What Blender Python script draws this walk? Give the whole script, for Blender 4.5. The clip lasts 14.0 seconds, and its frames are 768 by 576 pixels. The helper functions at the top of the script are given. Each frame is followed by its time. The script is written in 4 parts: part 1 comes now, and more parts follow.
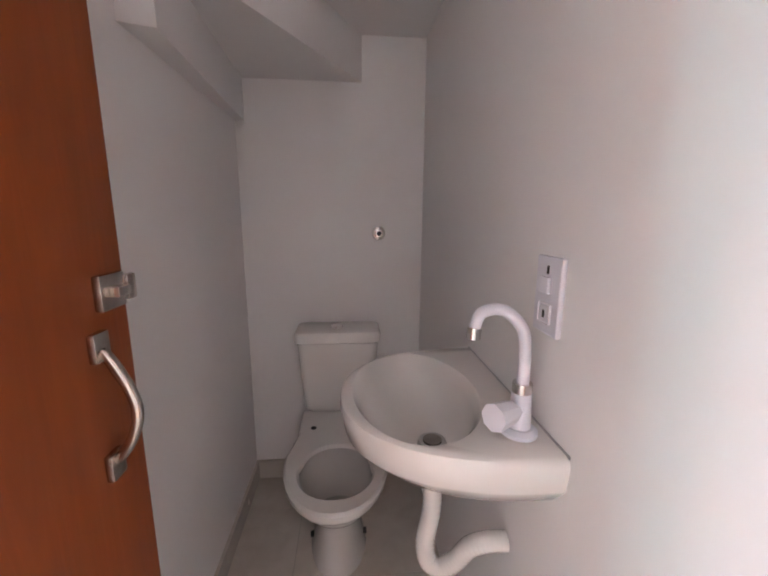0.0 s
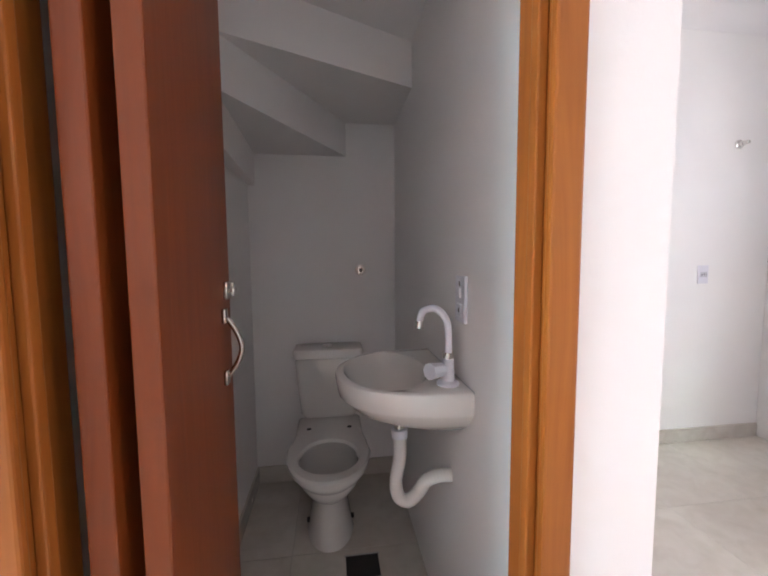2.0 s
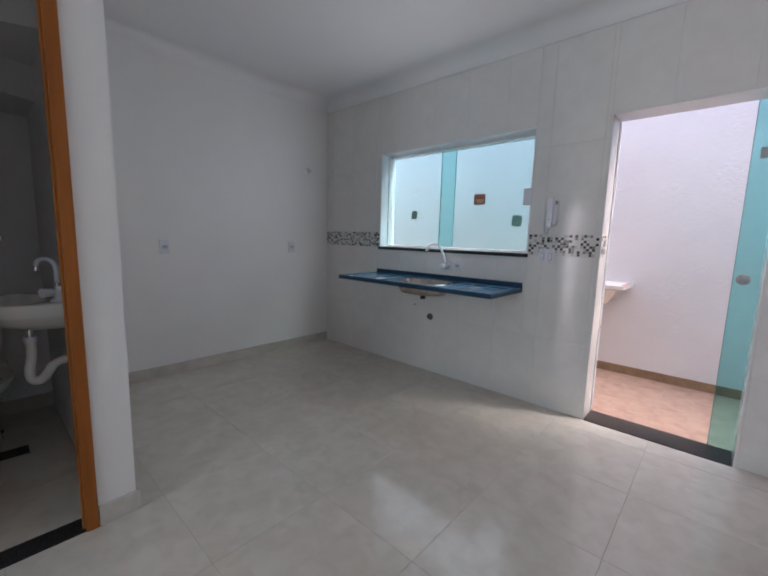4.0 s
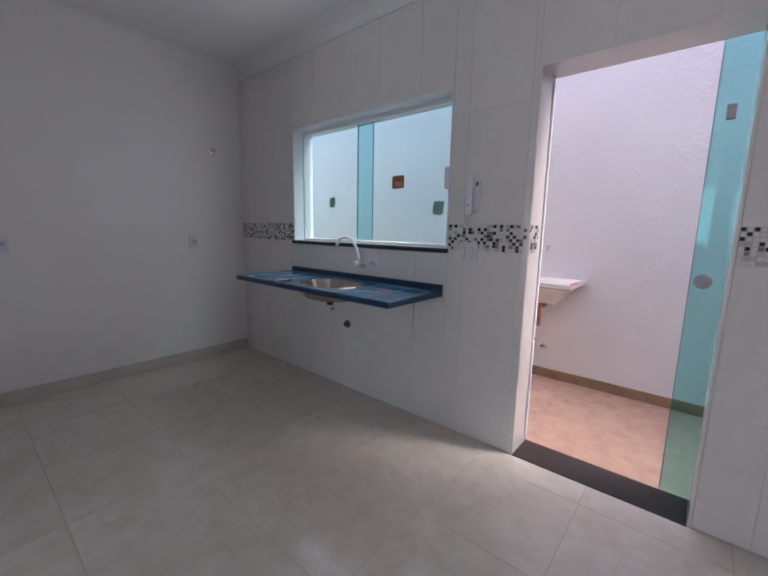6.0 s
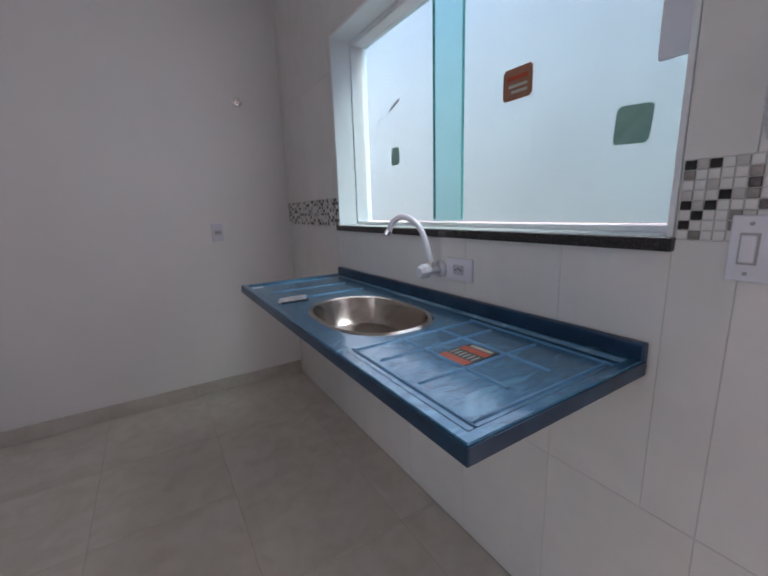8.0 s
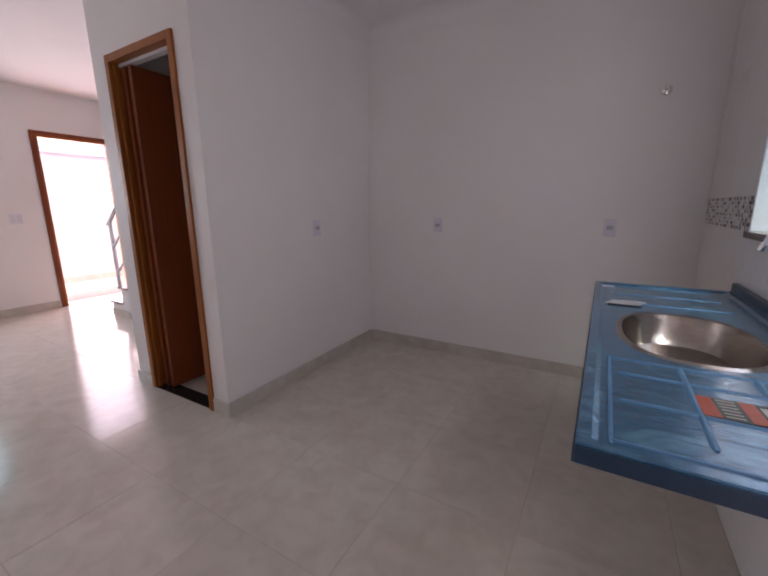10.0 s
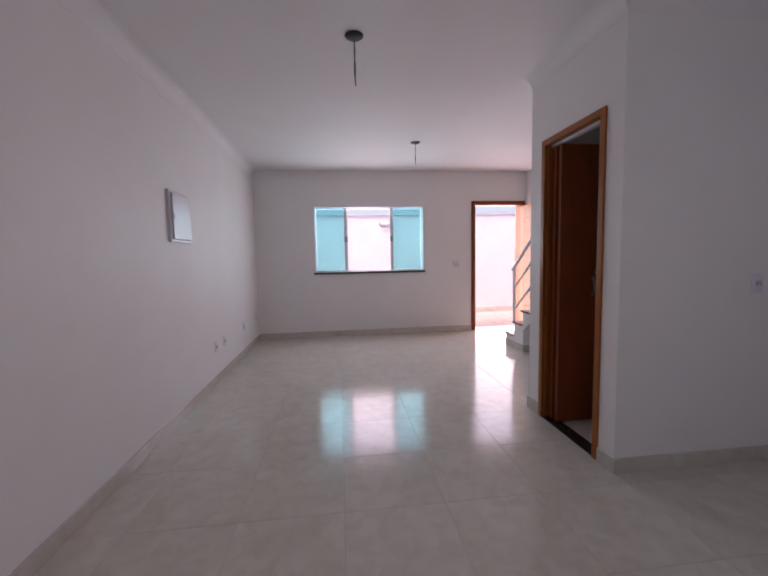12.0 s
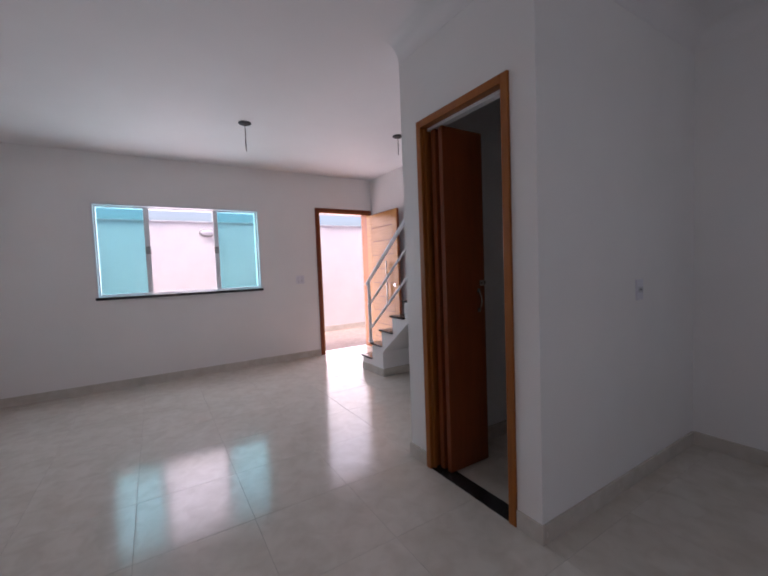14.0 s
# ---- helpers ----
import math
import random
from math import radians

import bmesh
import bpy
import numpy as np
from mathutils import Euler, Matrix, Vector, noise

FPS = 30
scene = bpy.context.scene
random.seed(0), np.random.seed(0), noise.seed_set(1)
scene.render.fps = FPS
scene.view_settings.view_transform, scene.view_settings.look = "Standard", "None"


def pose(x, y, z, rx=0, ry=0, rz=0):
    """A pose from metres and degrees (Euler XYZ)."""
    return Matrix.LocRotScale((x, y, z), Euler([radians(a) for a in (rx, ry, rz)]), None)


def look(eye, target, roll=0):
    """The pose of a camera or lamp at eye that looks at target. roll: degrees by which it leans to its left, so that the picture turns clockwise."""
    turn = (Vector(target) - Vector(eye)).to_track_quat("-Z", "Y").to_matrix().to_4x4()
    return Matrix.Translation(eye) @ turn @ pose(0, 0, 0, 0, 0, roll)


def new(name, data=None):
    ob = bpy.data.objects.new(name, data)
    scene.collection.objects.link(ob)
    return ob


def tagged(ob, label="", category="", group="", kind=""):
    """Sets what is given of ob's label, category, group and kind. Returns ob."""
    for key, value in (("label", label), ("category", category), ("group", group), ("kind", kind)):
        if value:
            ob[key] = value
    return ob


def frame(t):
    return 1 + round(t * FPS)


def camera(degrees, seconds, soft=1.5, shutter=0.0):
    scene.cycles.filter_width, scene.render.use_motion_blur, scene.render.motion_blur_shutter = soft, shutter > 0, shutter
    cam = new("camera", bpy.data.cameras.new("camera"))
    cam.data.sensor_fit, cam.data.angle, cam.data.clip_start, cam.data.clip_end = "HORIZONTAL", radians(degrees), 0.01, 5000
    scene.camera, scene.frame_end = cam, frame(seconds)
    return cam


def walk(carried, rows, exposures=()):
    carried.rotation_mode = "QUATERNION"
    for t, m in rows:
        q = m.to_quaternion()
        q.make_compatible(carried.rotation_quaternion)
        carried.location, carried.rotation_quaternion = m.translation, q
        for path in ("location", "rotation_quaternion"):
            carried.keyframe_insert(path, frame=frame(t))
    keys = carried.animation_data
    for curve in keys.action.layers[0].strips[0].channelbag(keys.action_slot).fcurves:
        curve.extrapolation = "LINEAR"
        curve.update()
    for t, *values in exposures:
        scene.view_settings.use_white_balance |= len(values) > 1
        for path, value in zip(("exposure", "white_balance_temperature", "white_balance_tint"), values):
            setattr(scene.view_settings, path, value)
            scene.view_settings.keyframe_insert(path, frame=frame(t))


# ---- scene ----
cam = camera(91.8, 14.0, soft=2.0)
PATH = [
    (0, (-0.415, -0.042, 1.218), (-0.23, 1.912, 0.835), 0.4),
    (0.5, (-0.406, -0.093, 1.307), (-0.274, 1.902, 1.347), -0.3),
    (1, (-0.389, -0.146, 1.331), (-0.309, 1.846, 1.494), -0.4),
    (1.5, (-0.4, -0.239, 1.271), (-0.359, 1.761, 1.313), -0.4),
    (2, (-0.44, -0.435, 1.206), (-0.164, 1.54, 1.045), -0.4),
    (2.5, (-0.42, -0.73, 1.173), (0.119, 1.184, 0.956), -0.2),
    (3, (-0.35, -1.099, 1.174), (0.552, 0.667, 0.916), 1.3),
    (3.5, (-0.362, -1.464, 1.195), (0.893, 0.072, 0.934), 1.8),
    (4, (-0.393, -1.785, 1.21), (1.076, -0.454, 0.943), 1.6),
    (4.2, (-0.351, -1.959, 1.211), (1.146, -0.661, 0.933), 1.4),
    (6.3, (0.605, -1.805, 1.232), (2.109, -0.526, 0.915), 1.1),
    (6.5, (0.73, -1.686, 1.214), (2.223, -0.392, 0.901), 1.3),
    (7, (1.015, -1.373, 1.197), (2.483, -0.05, 0.891), 1.4),
    (7.2, (1.116, -1.263, 1.197), (2.543, 0.101, 0.877), 0.9),
    (9.3, (1.836, -0.956, 1.183), (1.64, 0.982, 0.727), -1.3),
    (9.5, (1.836, -1.076, 1.19), (1.428, 0.83, 0.745), -0.1),
    (10, (1.846, -1.289, 1.228), (0.857, 0.399, 0.808), -0.5),
    (10.5, (1.892, -1.384, 1.271), (0.482, -0.008, 0.926), -0.4),
    (11, (1.91, -1.456, 1.286), (0.19, -0.472, 1.012), -0.5),
    (11.5, (1.918, -1.514, 1.286), (0.018, -0.928, 1.068), -0.8),
    (12, (1.909, -1.551, 1.289), (-0.07, -1.32, 1.12), -1.2),
    (12.5, (1.836, -1.596, 1.3), (-0.16, -1.527, 1.201), -0.8),
    (13, (1.658, -1.66, 1.294), (-0.335, -1.504, 1.225), -0.7),
    (13.5, (1.361, -1.603, 1.261), (-0.573, -1.101, 1.187), -1.4),
    (14, (1.012, -1.409, 1.261), (-0.687, -0.36, 1.154), -2.2),
]
EXPOSURES = [(0, 4.65, 7200, 33), (1.0, 4.65, 7200, 32), (1.5, 4.45, 7100, 30), (2, 4.0, 6800, 26), (2.5, 3.35, 6550, 20), (3, 2.6, 6300, 16), (4, 2.1, 6250, 18), (6.3, 1.75, 6300, 25),
             (7.2, 1.85, 6350, 26), (9.3, 2.2, 6900, 33), (10.5, 1.7, 7000, 37), (12, 1.5, 6650, 34), (14, 1.35, 6450, 28)]
walk(cam, [(t, look(eye, target, roll)) for t, eye, target, roll in PATH], EXPOSURES)

# ---- world and light ----
world = bpy.data.worlds.new("sky")
scene.world = world
world.use_nodes = True
wt = world.node_tree
sky = wt.nodes.new("ShaderNodeTexSky")
sky.sky_type, sky.sun_disc = "NISHITA", False
sky.sun_elevation, sky.sun_rotation = radians(55), radians(160)
sky.air_density, sky.dust_density, sky.ozone_density = 1.0, 6.0, 1.0
wt.links.new(sky.outputs[0], wt.nodes["Background"].inputs[0])
wt.nodes["Background"].inputs[1].default_value = 0.14
sun = new("sun", bpy.data.lights.new("sun", "SUN"))
sun.data.energy, sun.data.angle, sun.data.color = 0.6, radians(25), (1.0, 0.95, 0.9)
sun.matrix_world = look((0, 0, 10), (-math.sin(radians(20)) * 7.0, math.cos(radians(20)) * 7.0, 0))

# ---- plan ----
XE, XW, YN, YS, ZC = 2.362, -4.188, 1.617, -2.864, 2.66   # main room
WT = 0.20                                                 # outer wall thickness
LX0, LX1, LY0, LY1 = -0.855, -0.10, 0.09, 1.565           # lavatory inside
LW = -0.985                                               # lavatory west face
FW = (-1.955, -0.153, 1.05, 2.105)     # front window
FD = (0.69, 1.565, 0.0, 2.15)          # front door
KW = (-0.71, 0.79, 1.125, 2.02)        # kitchen window
KD = (-1.962, -1.172, 0.0, 2.025)      # kitchen door
LD = (-0.815, -0.135, 0.0, 2.125)      # lavatory door


def daylight(name, x, y0, y1, z0, z1, inward, watts, colour):
    """Sky light entering by an opening: a lamp in it, as large as it is."""
    o = new(name, bpy.data.lights.new(name, "AREA"))
    o.data.shape, o.data.size, o.data.size_y, o.data.energy = "RECTANGLE", y1 - y0, z1 - z0, watts
    o.data.color = colour
    c = ((y0 + y1) / 2, (z0 + z1) / 2)
    o.matrix_world = look((x, *c), (x + inward, *c))
    return o


daylight("daylight_front_window", XW - WT - 0.03, *FW, 1, 10.5, (1.0, 0.93, 0.95))
daylight("daylight_front_door", XW - WT - 0.03, *FD, 1, 8.5, (1.0, 0.93, 0.95))
daylight("daylight_kitchen_window", XE - 0.006, *KW, -1, 1.1, (0.94, 0.96, 0.97))
daylight("daylight_kitchen_door", XE - 0.006, *KD, -1, 0.55, (1.0, 0.92, 0.93))


# ---- materials ----
def nodes_of(name):
    m = bpy.data.materials.new(name)
    m.use_nodes = True
    return m, m.node_tree, m.node_tree.nodes["Principled BSDF"]


def mixed(nt, fac, a, b):
    mx = nt.nodes.new("ShaderNodeMix")
    mx.data_type = "RGBA"
    nt.links.new(fac, mx.inputs[0])
    for i, v in ((6, a), (7, b)):
        if isinstance(v, tuple):
            mx.inputs[i].default_value = (*v, 1)
        else:
            nt.links.new(v, mx.inputs[i])
    return mx.outputs[2]


def noisy(nt, scale, detail=4, rough=0.55, stretch=None, lo=0.35, hi=0.65, distort=0.0):
    co = nt.nodes.new("ShaderNodeTexCoord")
    src = co.outputs["Object"]
    if stretch:
        mp = nt.nodes.new("ShaderNodeMapping")
        mp.inputs["Scale"].default_value = stretch
        nt.links.new(src, mp.inputs[0])
        src = mp.outputs[0]
    n = nt.nodes.new("ShaderNodeTexNoise")
    n.inputs["Scale"].default_value, n.inputs["Detail"].default_value = scale, detail
    n.inputs["Roughness"].default_value, n.inputs["Distortion"].default_value = rough, distort
    nt.links.new(src, n.inputs["Vector"])
    r = nt.nodes.new("ShaderNodeMapRange")
    r.inputs[1].default_value, r.inputs[2].default_value = lo, hi
    nt.links.new(n.outputs[0], r.inputs[0])
    return r.outputs[0]


def bumped(nt, bsdf, fac, strength, dist):
    b = nt.nodes.new("ShaderNodeBump")
    b.inputs["Strength"].default_value, b.inputs["Distance"].default_value = strength, dist
    nt.links.new(fac, b.inputs["Height"])
    nt.links.new(b.outputs[0], bsdf.inputs["Normal"])


def simple(name, a, b=None, rough=0.5, metal=0.0, scale=8.0, bump=0.0, bscale=120.0, coat=0.0, stretch=None, rough2=None):
    m, nt, p = nodes_of(name)
    b = b or tuple(c * 0.88 for c in a)
    f = noisy(nt, scale, stretch=stretch)
    nt.links.new(mixed(nt, f, a, b), p.inputs["Base Color"])
    p.inputs["Metallic"].default_value = metal
    p.inputs["Roughness"].default_value = rough
    p.inputs["Coat Weight"].default_value = coat
    if rough2 is not None:
        r = nt.nodes.new("ShaderNodeMapRange")
        r.inputs[3].default_value, r.inputs[4].default_value = rough, rough2
        nt.links.new(noisy(nt, scale * 2.3), r.inputs[0])
        nt.links.new(r.outputs[0], p.inputs["Roughness"])
    if bump:
        bumped(nt, p, noisy(nt, bscale, 5, 0.6, lo=0.2, hi=0.8), bump, 0.004)
    return m


def stone_tile(name, a, b, c, rough, joint_bump=0.03):
    """Glazed tile: cloudy, each piece shifted by its own random number."""
    m, nt, p = nodes_of(name)
    info = nt.nodes.new("ShaderNodeObjectInfo")
    geo = nt.nodes.new("ShaderNodeNewGeometry")
    sc = nt.nodes.new("ShaderNodeMath")
    sc.operation = "MULTIPLY"
    sc.inputs[1].default_value = 40.0
    nt.links.new(info.outputs["Random"], sc.inputs[0])
    add = nt.nodes.new("ShaderNodeVectorMath")
    nt.links.new(geo.outputs["Position"], add.inputs[0])
    nt.links.new(sc.outputs[0], add.inputs[1])
    out = []
    for scale, lo, hi, dis in ((2.6, 0.35, 0.68, 1.2), (11.0, 0.4, 0.75, 0.6)):
        n = nt.nodes.new("ShaderNodeTexNoise")
        n.inputs["Scale"].default_value, n.inputs["Detail"].default_value = scale, 6
        n.inputs["Distortion"].default_value = dis
        nt.links.new(add.outputs[0], n.inputs["Vector"])
        r = nt.nodes.new("ShaderNodeMapRange")
        r.inputs[1].default_value, r.inputs[2].default_value = lo, hi
        nt.links.new(n.outputs[0], r.inputs[0])
        out.append(r.outputs[0])
    half = nt.nodes.new("ShaderNodeMath")
    half.operation = "MULTIPLY"
    half.inputs[1].default_value = 0.5
    nt.links.new(out[1], half.inputs[0])
    nt.links.new(mixed(nt, half.outputs[0], mixed(nt, out[0], a, b), c), p.inputs["Base Color"])
    r = nt.nodes.new("ShaderNodeMapRange")
    r.inputs[3].default_value, r.inputs[4].default_value = rough * 0.8, rough * 1.5
    nt.links.new(out[1], r.inputs[0])
    nt.links.new(r.outputs[0], p.inputs["Roughness"])
    bumped(nt, p, out[0], joint_bump, 0.002)
    return m


def wood(name, a, b, rough=0.3, axis=2):
    m, nt, p = nodes_of(name)
    st = [9.0, 9.0, 9.0]
    st[axis] = 0.7
    f = noisy(nt, 3.0, 7, 0.62, tuple(st), 0.3, 0.7, 1.5)
    g = noisy(nt, 1.3, 3, 0.5, None, 0.3, 0.75)
    dark = tuple(c * 0.72 for c in b)
    nt.links.new(mixed(nt, g, mixed(nt, f, a, b), mixed(nt, f, b, dark)), p.inputs["Base Color"])
    p.inputs["Roughness"].default_value = rough
    p.inputs["Coat Weight"].default_value = 0.15
    p.inputs["Coat Roughness"].default_value = 0.3
    p.inputs["Specular IOR Level"].default_value = 0.25
    bumped(nt, p, f, 0.08, 0.002)
    return m


def glazing(name, tint):
    m = bpy.data.materials.new(name)
    m.use_nodes = True
    nt = m.node_tree
    nt.nodes.remove(nt.nodes["Principled BSDF"])
    tr, gl = nt.nodes.new("ShaderNodeBsdfTransparent"), nt.nodes.new("ShaderNodeBsdfGlossy")
    fr, mx = nt.nodes.new("ShaderNodeLayerWeight"), nt.nodes.new("ShaderNodeMixShader")
    pw, ad = nt.nodes.new("ShaderNodeMath"), nt.nodes.new("ShaderNodeMath")
    pw.operation, pw.inputs[1].default_value = "POWER", 4.0
    ad.operation, ad.inputs[1].default_value, ad.inputs[2].default_value = "MULTIPLY_ADD", 0.7, 0.03
    tr.inputs[0].default_value = (*tint, 1)
    gl.inputs["Roughness"].default_value = 0.02
    fr.inputs["Blend"].default_value = 0.5
    nt.links.new(fr.outputs["Facing"], pw.inputs[0])
    nt.links.new(pw.outputs[0], ad.inputs[0])
    nt.links.new(ad.outputs[0], mx.inputs[0])
    nt.links.new(tr.outputs[0], mx.inputs[1])
    nt.links.new(gl.outputs[0], mx.inputs[2])
    nt.links.new(mx.outputs[0], nt.nodes["Material Output"].inputs[0])
    return m


PAINT = simple("white_paint", (0.87, 0.86, 0.85), (0.84, 0.83, 0.82), 0.55, scale=1.6, bump=0.06, bscale=70)
CEIL = simple("ceiling_paint", (0.85, 0.84, 0.84), (0.82, 0.81, 0.81), 0.7, scale=1.3, bump=0.05, bscale=60)


def plaster():
    """Painted render: smooth, with rough patches where it was mended."""
    m, nt, p = nodes_of("patched_outdoor_plaster")
    nt.links.new(mixed(nt, noisy(nt, 1.7), (0.80, 0.78, 0.79), (0.76, 0.735, 0.75)), p.inputs["Base Color"])
    p.inputs["Roughness"].default_value = 0.75
    mul = nt.nodes.new("ShaderNodeMath")
    mul.operation = "MULTIPLY_ADD"
    nt.links.new(noisy(nt, 24.0, 6, 0.6, None, 0.3, 0.7, 0.8), mul.inputs[0])
    nt.links.new(noisy(nt, 1.9, 2, 0.5, None, 0.52, 0.68, 0.5), mul.inputs[1])
    sm = nt.nodes.new("ShaderNodeMath")
    sm.operation, sm.inputs[1].default_value = "MULTIPLY", 0.12
    nt.links.new(noisy(nt, 30.0, 5), sm.inputs[0])
    nt.links.new(sm.outputs[0], mul.inputs[2])
    bumped(nt, p, mul.outputs[0], 0.7, 0.006)
    return m


PLASTER = plaster()
FLOOR = stone_tile("polished_floor_tile", (0.69, 0.645, 0.58), (0.63, 0.58, 0.51), (0.50, 0.445, 0.375), 0.145)
FLOOR.node_tree.nodes["Principled BSDF"].inputs["Specular IOR Level"].default_value = 0.42
BASE = stone_tile("baseboard_tile", (0.66, 0.62, 0.57), (0.57, 0.53, 0.475), (0.47, 0.42, 0.36), 0.2)
GROUT = simple("grout", (0.50, 0.46, 0.41), (0.38, 0.345, 0.305), 0.75, scale=14)
WTILE = stone_tile("wall_tile_glaze", (0.80, 0.785, 0.765), (0.76, 0.745, 0.725), (0.72, 0.70, 0.68), 0.10, 0.02)
WGROUT = simple("wall_grout", (0.70, 0.69, 0.67), (0.60, 0.59, 0.57), 0.8, scale=14)
YTILE = stone_tile("yard_wood_look_tile", (0.47, 0.33, 0.26), (0.40, 0.27, 0.205), (0.32, 0.20, 0.15), 0.35)
YBASE = simple("yard_brown_base", (0.34, 0.22, 0.13), (0.24, 0.15, 0.09), 0.5, scale=9)
PTILE = stone_tile("patio_tile", (0.56, 0.46, 0.42), (0.50, 0.40, 0.36), (0.43, 0.34, 0.30), 0.4)
GRANITE = simple("black_granite", (0.012, 0.011, 0.012), (0.035, 0.032, 0.032), 0.16, scale=160, rough2=0.3)
BROWNGR = simple("dark_threshold_stone", (0.028, 0.021, 0.02), (0.05, 0.038, 0.035), 0.5, scale=120)
WOOD = wood("varnished_frame_wood", (0.41, 0.138, 0.024), (0.32, 0.094, 0.016), 0.42)
LEAF = wood("reddish_door_veneer", (0.25, 0.056, 0.012), (0.195, 0.042, 0.009), 0.38)
FDOOR = wood("front_door_pine", (0.58, 0.30, 0.10), (0.48, 0.22, 0.065), 0.22, axis=0)
CERAMIC = simple("white_ceramic", (0.80, 0.775, 0.74), (0.77, 0.745, 0.71), 0.12, scale=3, coat=0.4)
PLASTIC = simple("white_plastic", (0.78, 0.78, 0.84), (0.73, 0.73, 0.79), 0.3, scale=5)
GREYPL = simple("grey_plastic", (0.42, 0.42, 0.43), None, 0.4, scale=5)
PLATEG = simple("pale_grey_plastic", (0.60, 0.60, 0.64), None, 0.35)
DARK = simple("dark_hole", (0.02, 0.02, 0.02), (0.035, 0.03, 0.03), 0.7)
CHROME = simple("chrome", (0.78, 0.77, 0.75), (0.70, 0.69, 0.67), 0.14, 1.0)
STEEL = simple("brushed_steel", (0.50, 0.46, 0.42), (0.40, 0.36, 0.32), 0.2, 1.0, scale=5, stretch=(1, 8, 8))
ALU = simple("white_aluminium", (0.82, 0.84, 0.87), (0.78, 0.80, 0.83), 0.32, scale=3)
GLASS = glazing("green_glass", (0.73, 0.925, 0.935))
GLASS2 = glazing("deep_green_glass", (0.60, 0.87, 0.87))
GEDGE = simple("glass_edge", (0.05, 0.25, 0.24), None, 0.1)
TAPE = simple("sticker_green", (0.22, 0.44, 0.37), (0.28, 0.50, 0.44), 0.5, scale=30)
REDST = simple("sticker_brown", (0.40, 0.19, 0.12), (0.34, 0.15, 0.09), 0.45, scale=25)
ORANGE = simple("label_orange", (0.55, 0.09, 0.03), (0.48, 0.07, 0.025), 0.4, scale=30)
DGREEN = simple("label_dark_green", (0.025, 0.05, 0.04), None, 0.4)
CREAM = simple("label_print", (0.6, 0.58, 0.5), None, 0.5)
BLACKT = simple("mosaic_black", (0.015, 0.014, 0.014), (0.03, 0.027, 0.025), 0.12, scale=60)
GREYT = simple("mosaic_grey", (0.30, 0.28, 0.26), (0.22, 0.20, 0.19), 0.12, scale=60)
WHITET = simple("mosaic_white", (0.80, 0.79, 0.77), (0.74, 0.73, 0.71), 0.12, scale=30)
SILVERT = simple("mosaic_pale_grey", (0.60, 0.58, 0.56), (0.52, 0.50, 0.48), 0.12, scale=30)
WIRE = simple("wire", (0.10, 0.06, 0.05), None, 0.5)
RED = simple("red_print", (0.55, 0.03, 0.05), None, 0.5)
OLDPIPE = simple("dull_brown_pipe", (0.20, 0.15, 0.125), (0.12, 0.09, 0.075), 0.5, 0.3, scale=40)
TAN = simple("tan_plastic", (0.50, 0.24, 0.12), None, 0.5)


def film_material():
    """Blue protective film stuck on the steel: glossy, wrinkled, with paler streaks."""
    m, nt, p = nodes_of("blue_protective_film")
    w = noisy(nt, 6.0, 5, 0.6, (1.0, 1.8, 1.0), 0.50, 0.78, 2.5)
    v = noisy(nt, 3.0, 3, 0.5, None, 0.3, 0.7)
    nt.links.new(mixed(nt, w, mixed(nt, v, (0.028, 0.15, 0.28), (0.045, 0.21, 0.36)), (0.14, 0.41, 0.57)), p.inputs["Base Color"])
    p.inputs["Metallic"].default_value = 0.45
    p.inputs["Roughness"].default_value = 0.26
    p.inputs["Coat Weight"].default_value = 0.6
    p.inputs["Coat Roughness"].default_value = 0.12
    bumped(nt, p, noisy(nt, 16.0, 6, 0.6, (1.0, 2.2, 1.0), 0.2, 0.8, 1.5), 0.35, 0.004)
    return m


FILM = film_material()
# paler blue for the drainer ridges: the light they reflect, put into the colour
FILMSHEEN = simple("blue_film_ridge_sheen", (0.09, 0.28, 0.46), (0.06, 0.21, 0.38), 0.45, 0.1, scale=18)
# the same blue film in a darker colour, for the edges and upstand
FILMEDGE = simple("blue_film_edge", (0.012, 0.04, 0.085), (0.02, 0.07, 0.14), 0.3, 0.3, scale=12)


# ---- mesh helpers ----
def finish(name, bm, material, parent=None, label="", smooth=False):
    me = bpy.data.meshes.new(name)
    bmesh.ops.recalc_face_normals(bm, faces=bm.faces)
    bm.to_mesh(me)
    bm.free()
    for mt in (material if isinstance(material, list) else [material]):
        me.materials.append(mt)
    if smooth:
        for f in me.polygons:
            f.use_smooth = True
        me.set_sharp_from_angle(angle=radians(40))
    ob = new(name, me)
    if parent is not None:
        ob.parent = parent
    if label:
        ob["label"] = label
    return ob


def part(name, bm, material, parent, label="", smooth=False):
    return finish(name, bm, material, parent, label, smooth)


def thing(name, label, category, group="", at=(0, 0, 0)):
    e = new(name)
    e.empty_display_size = 0.1
    e.location = at
    return tagged(e, label, category, group)


def box(x0, x1, y0, y1, z0, z1, bevel=0.0, bm=None, seg=2):
    b = bmesh.new()
    bmesh.ops.create_cube(b, size=1.0)
    for v in b.verts:
        v.co = ((x0 + x1) / 2 + v.co.x * (x1 - x0), (y0 + y1) / 2 + v.co.y * (y1 - y0), (z0 + z1) / 2 + v.co.z * (z1 - z0))
    if bevel:
        bmesh.ops.bevel(b, geom=b.edges[:], offset=bevel, segments=seg, affect="EDGES", profile=0.6)
    return join(bm, b)


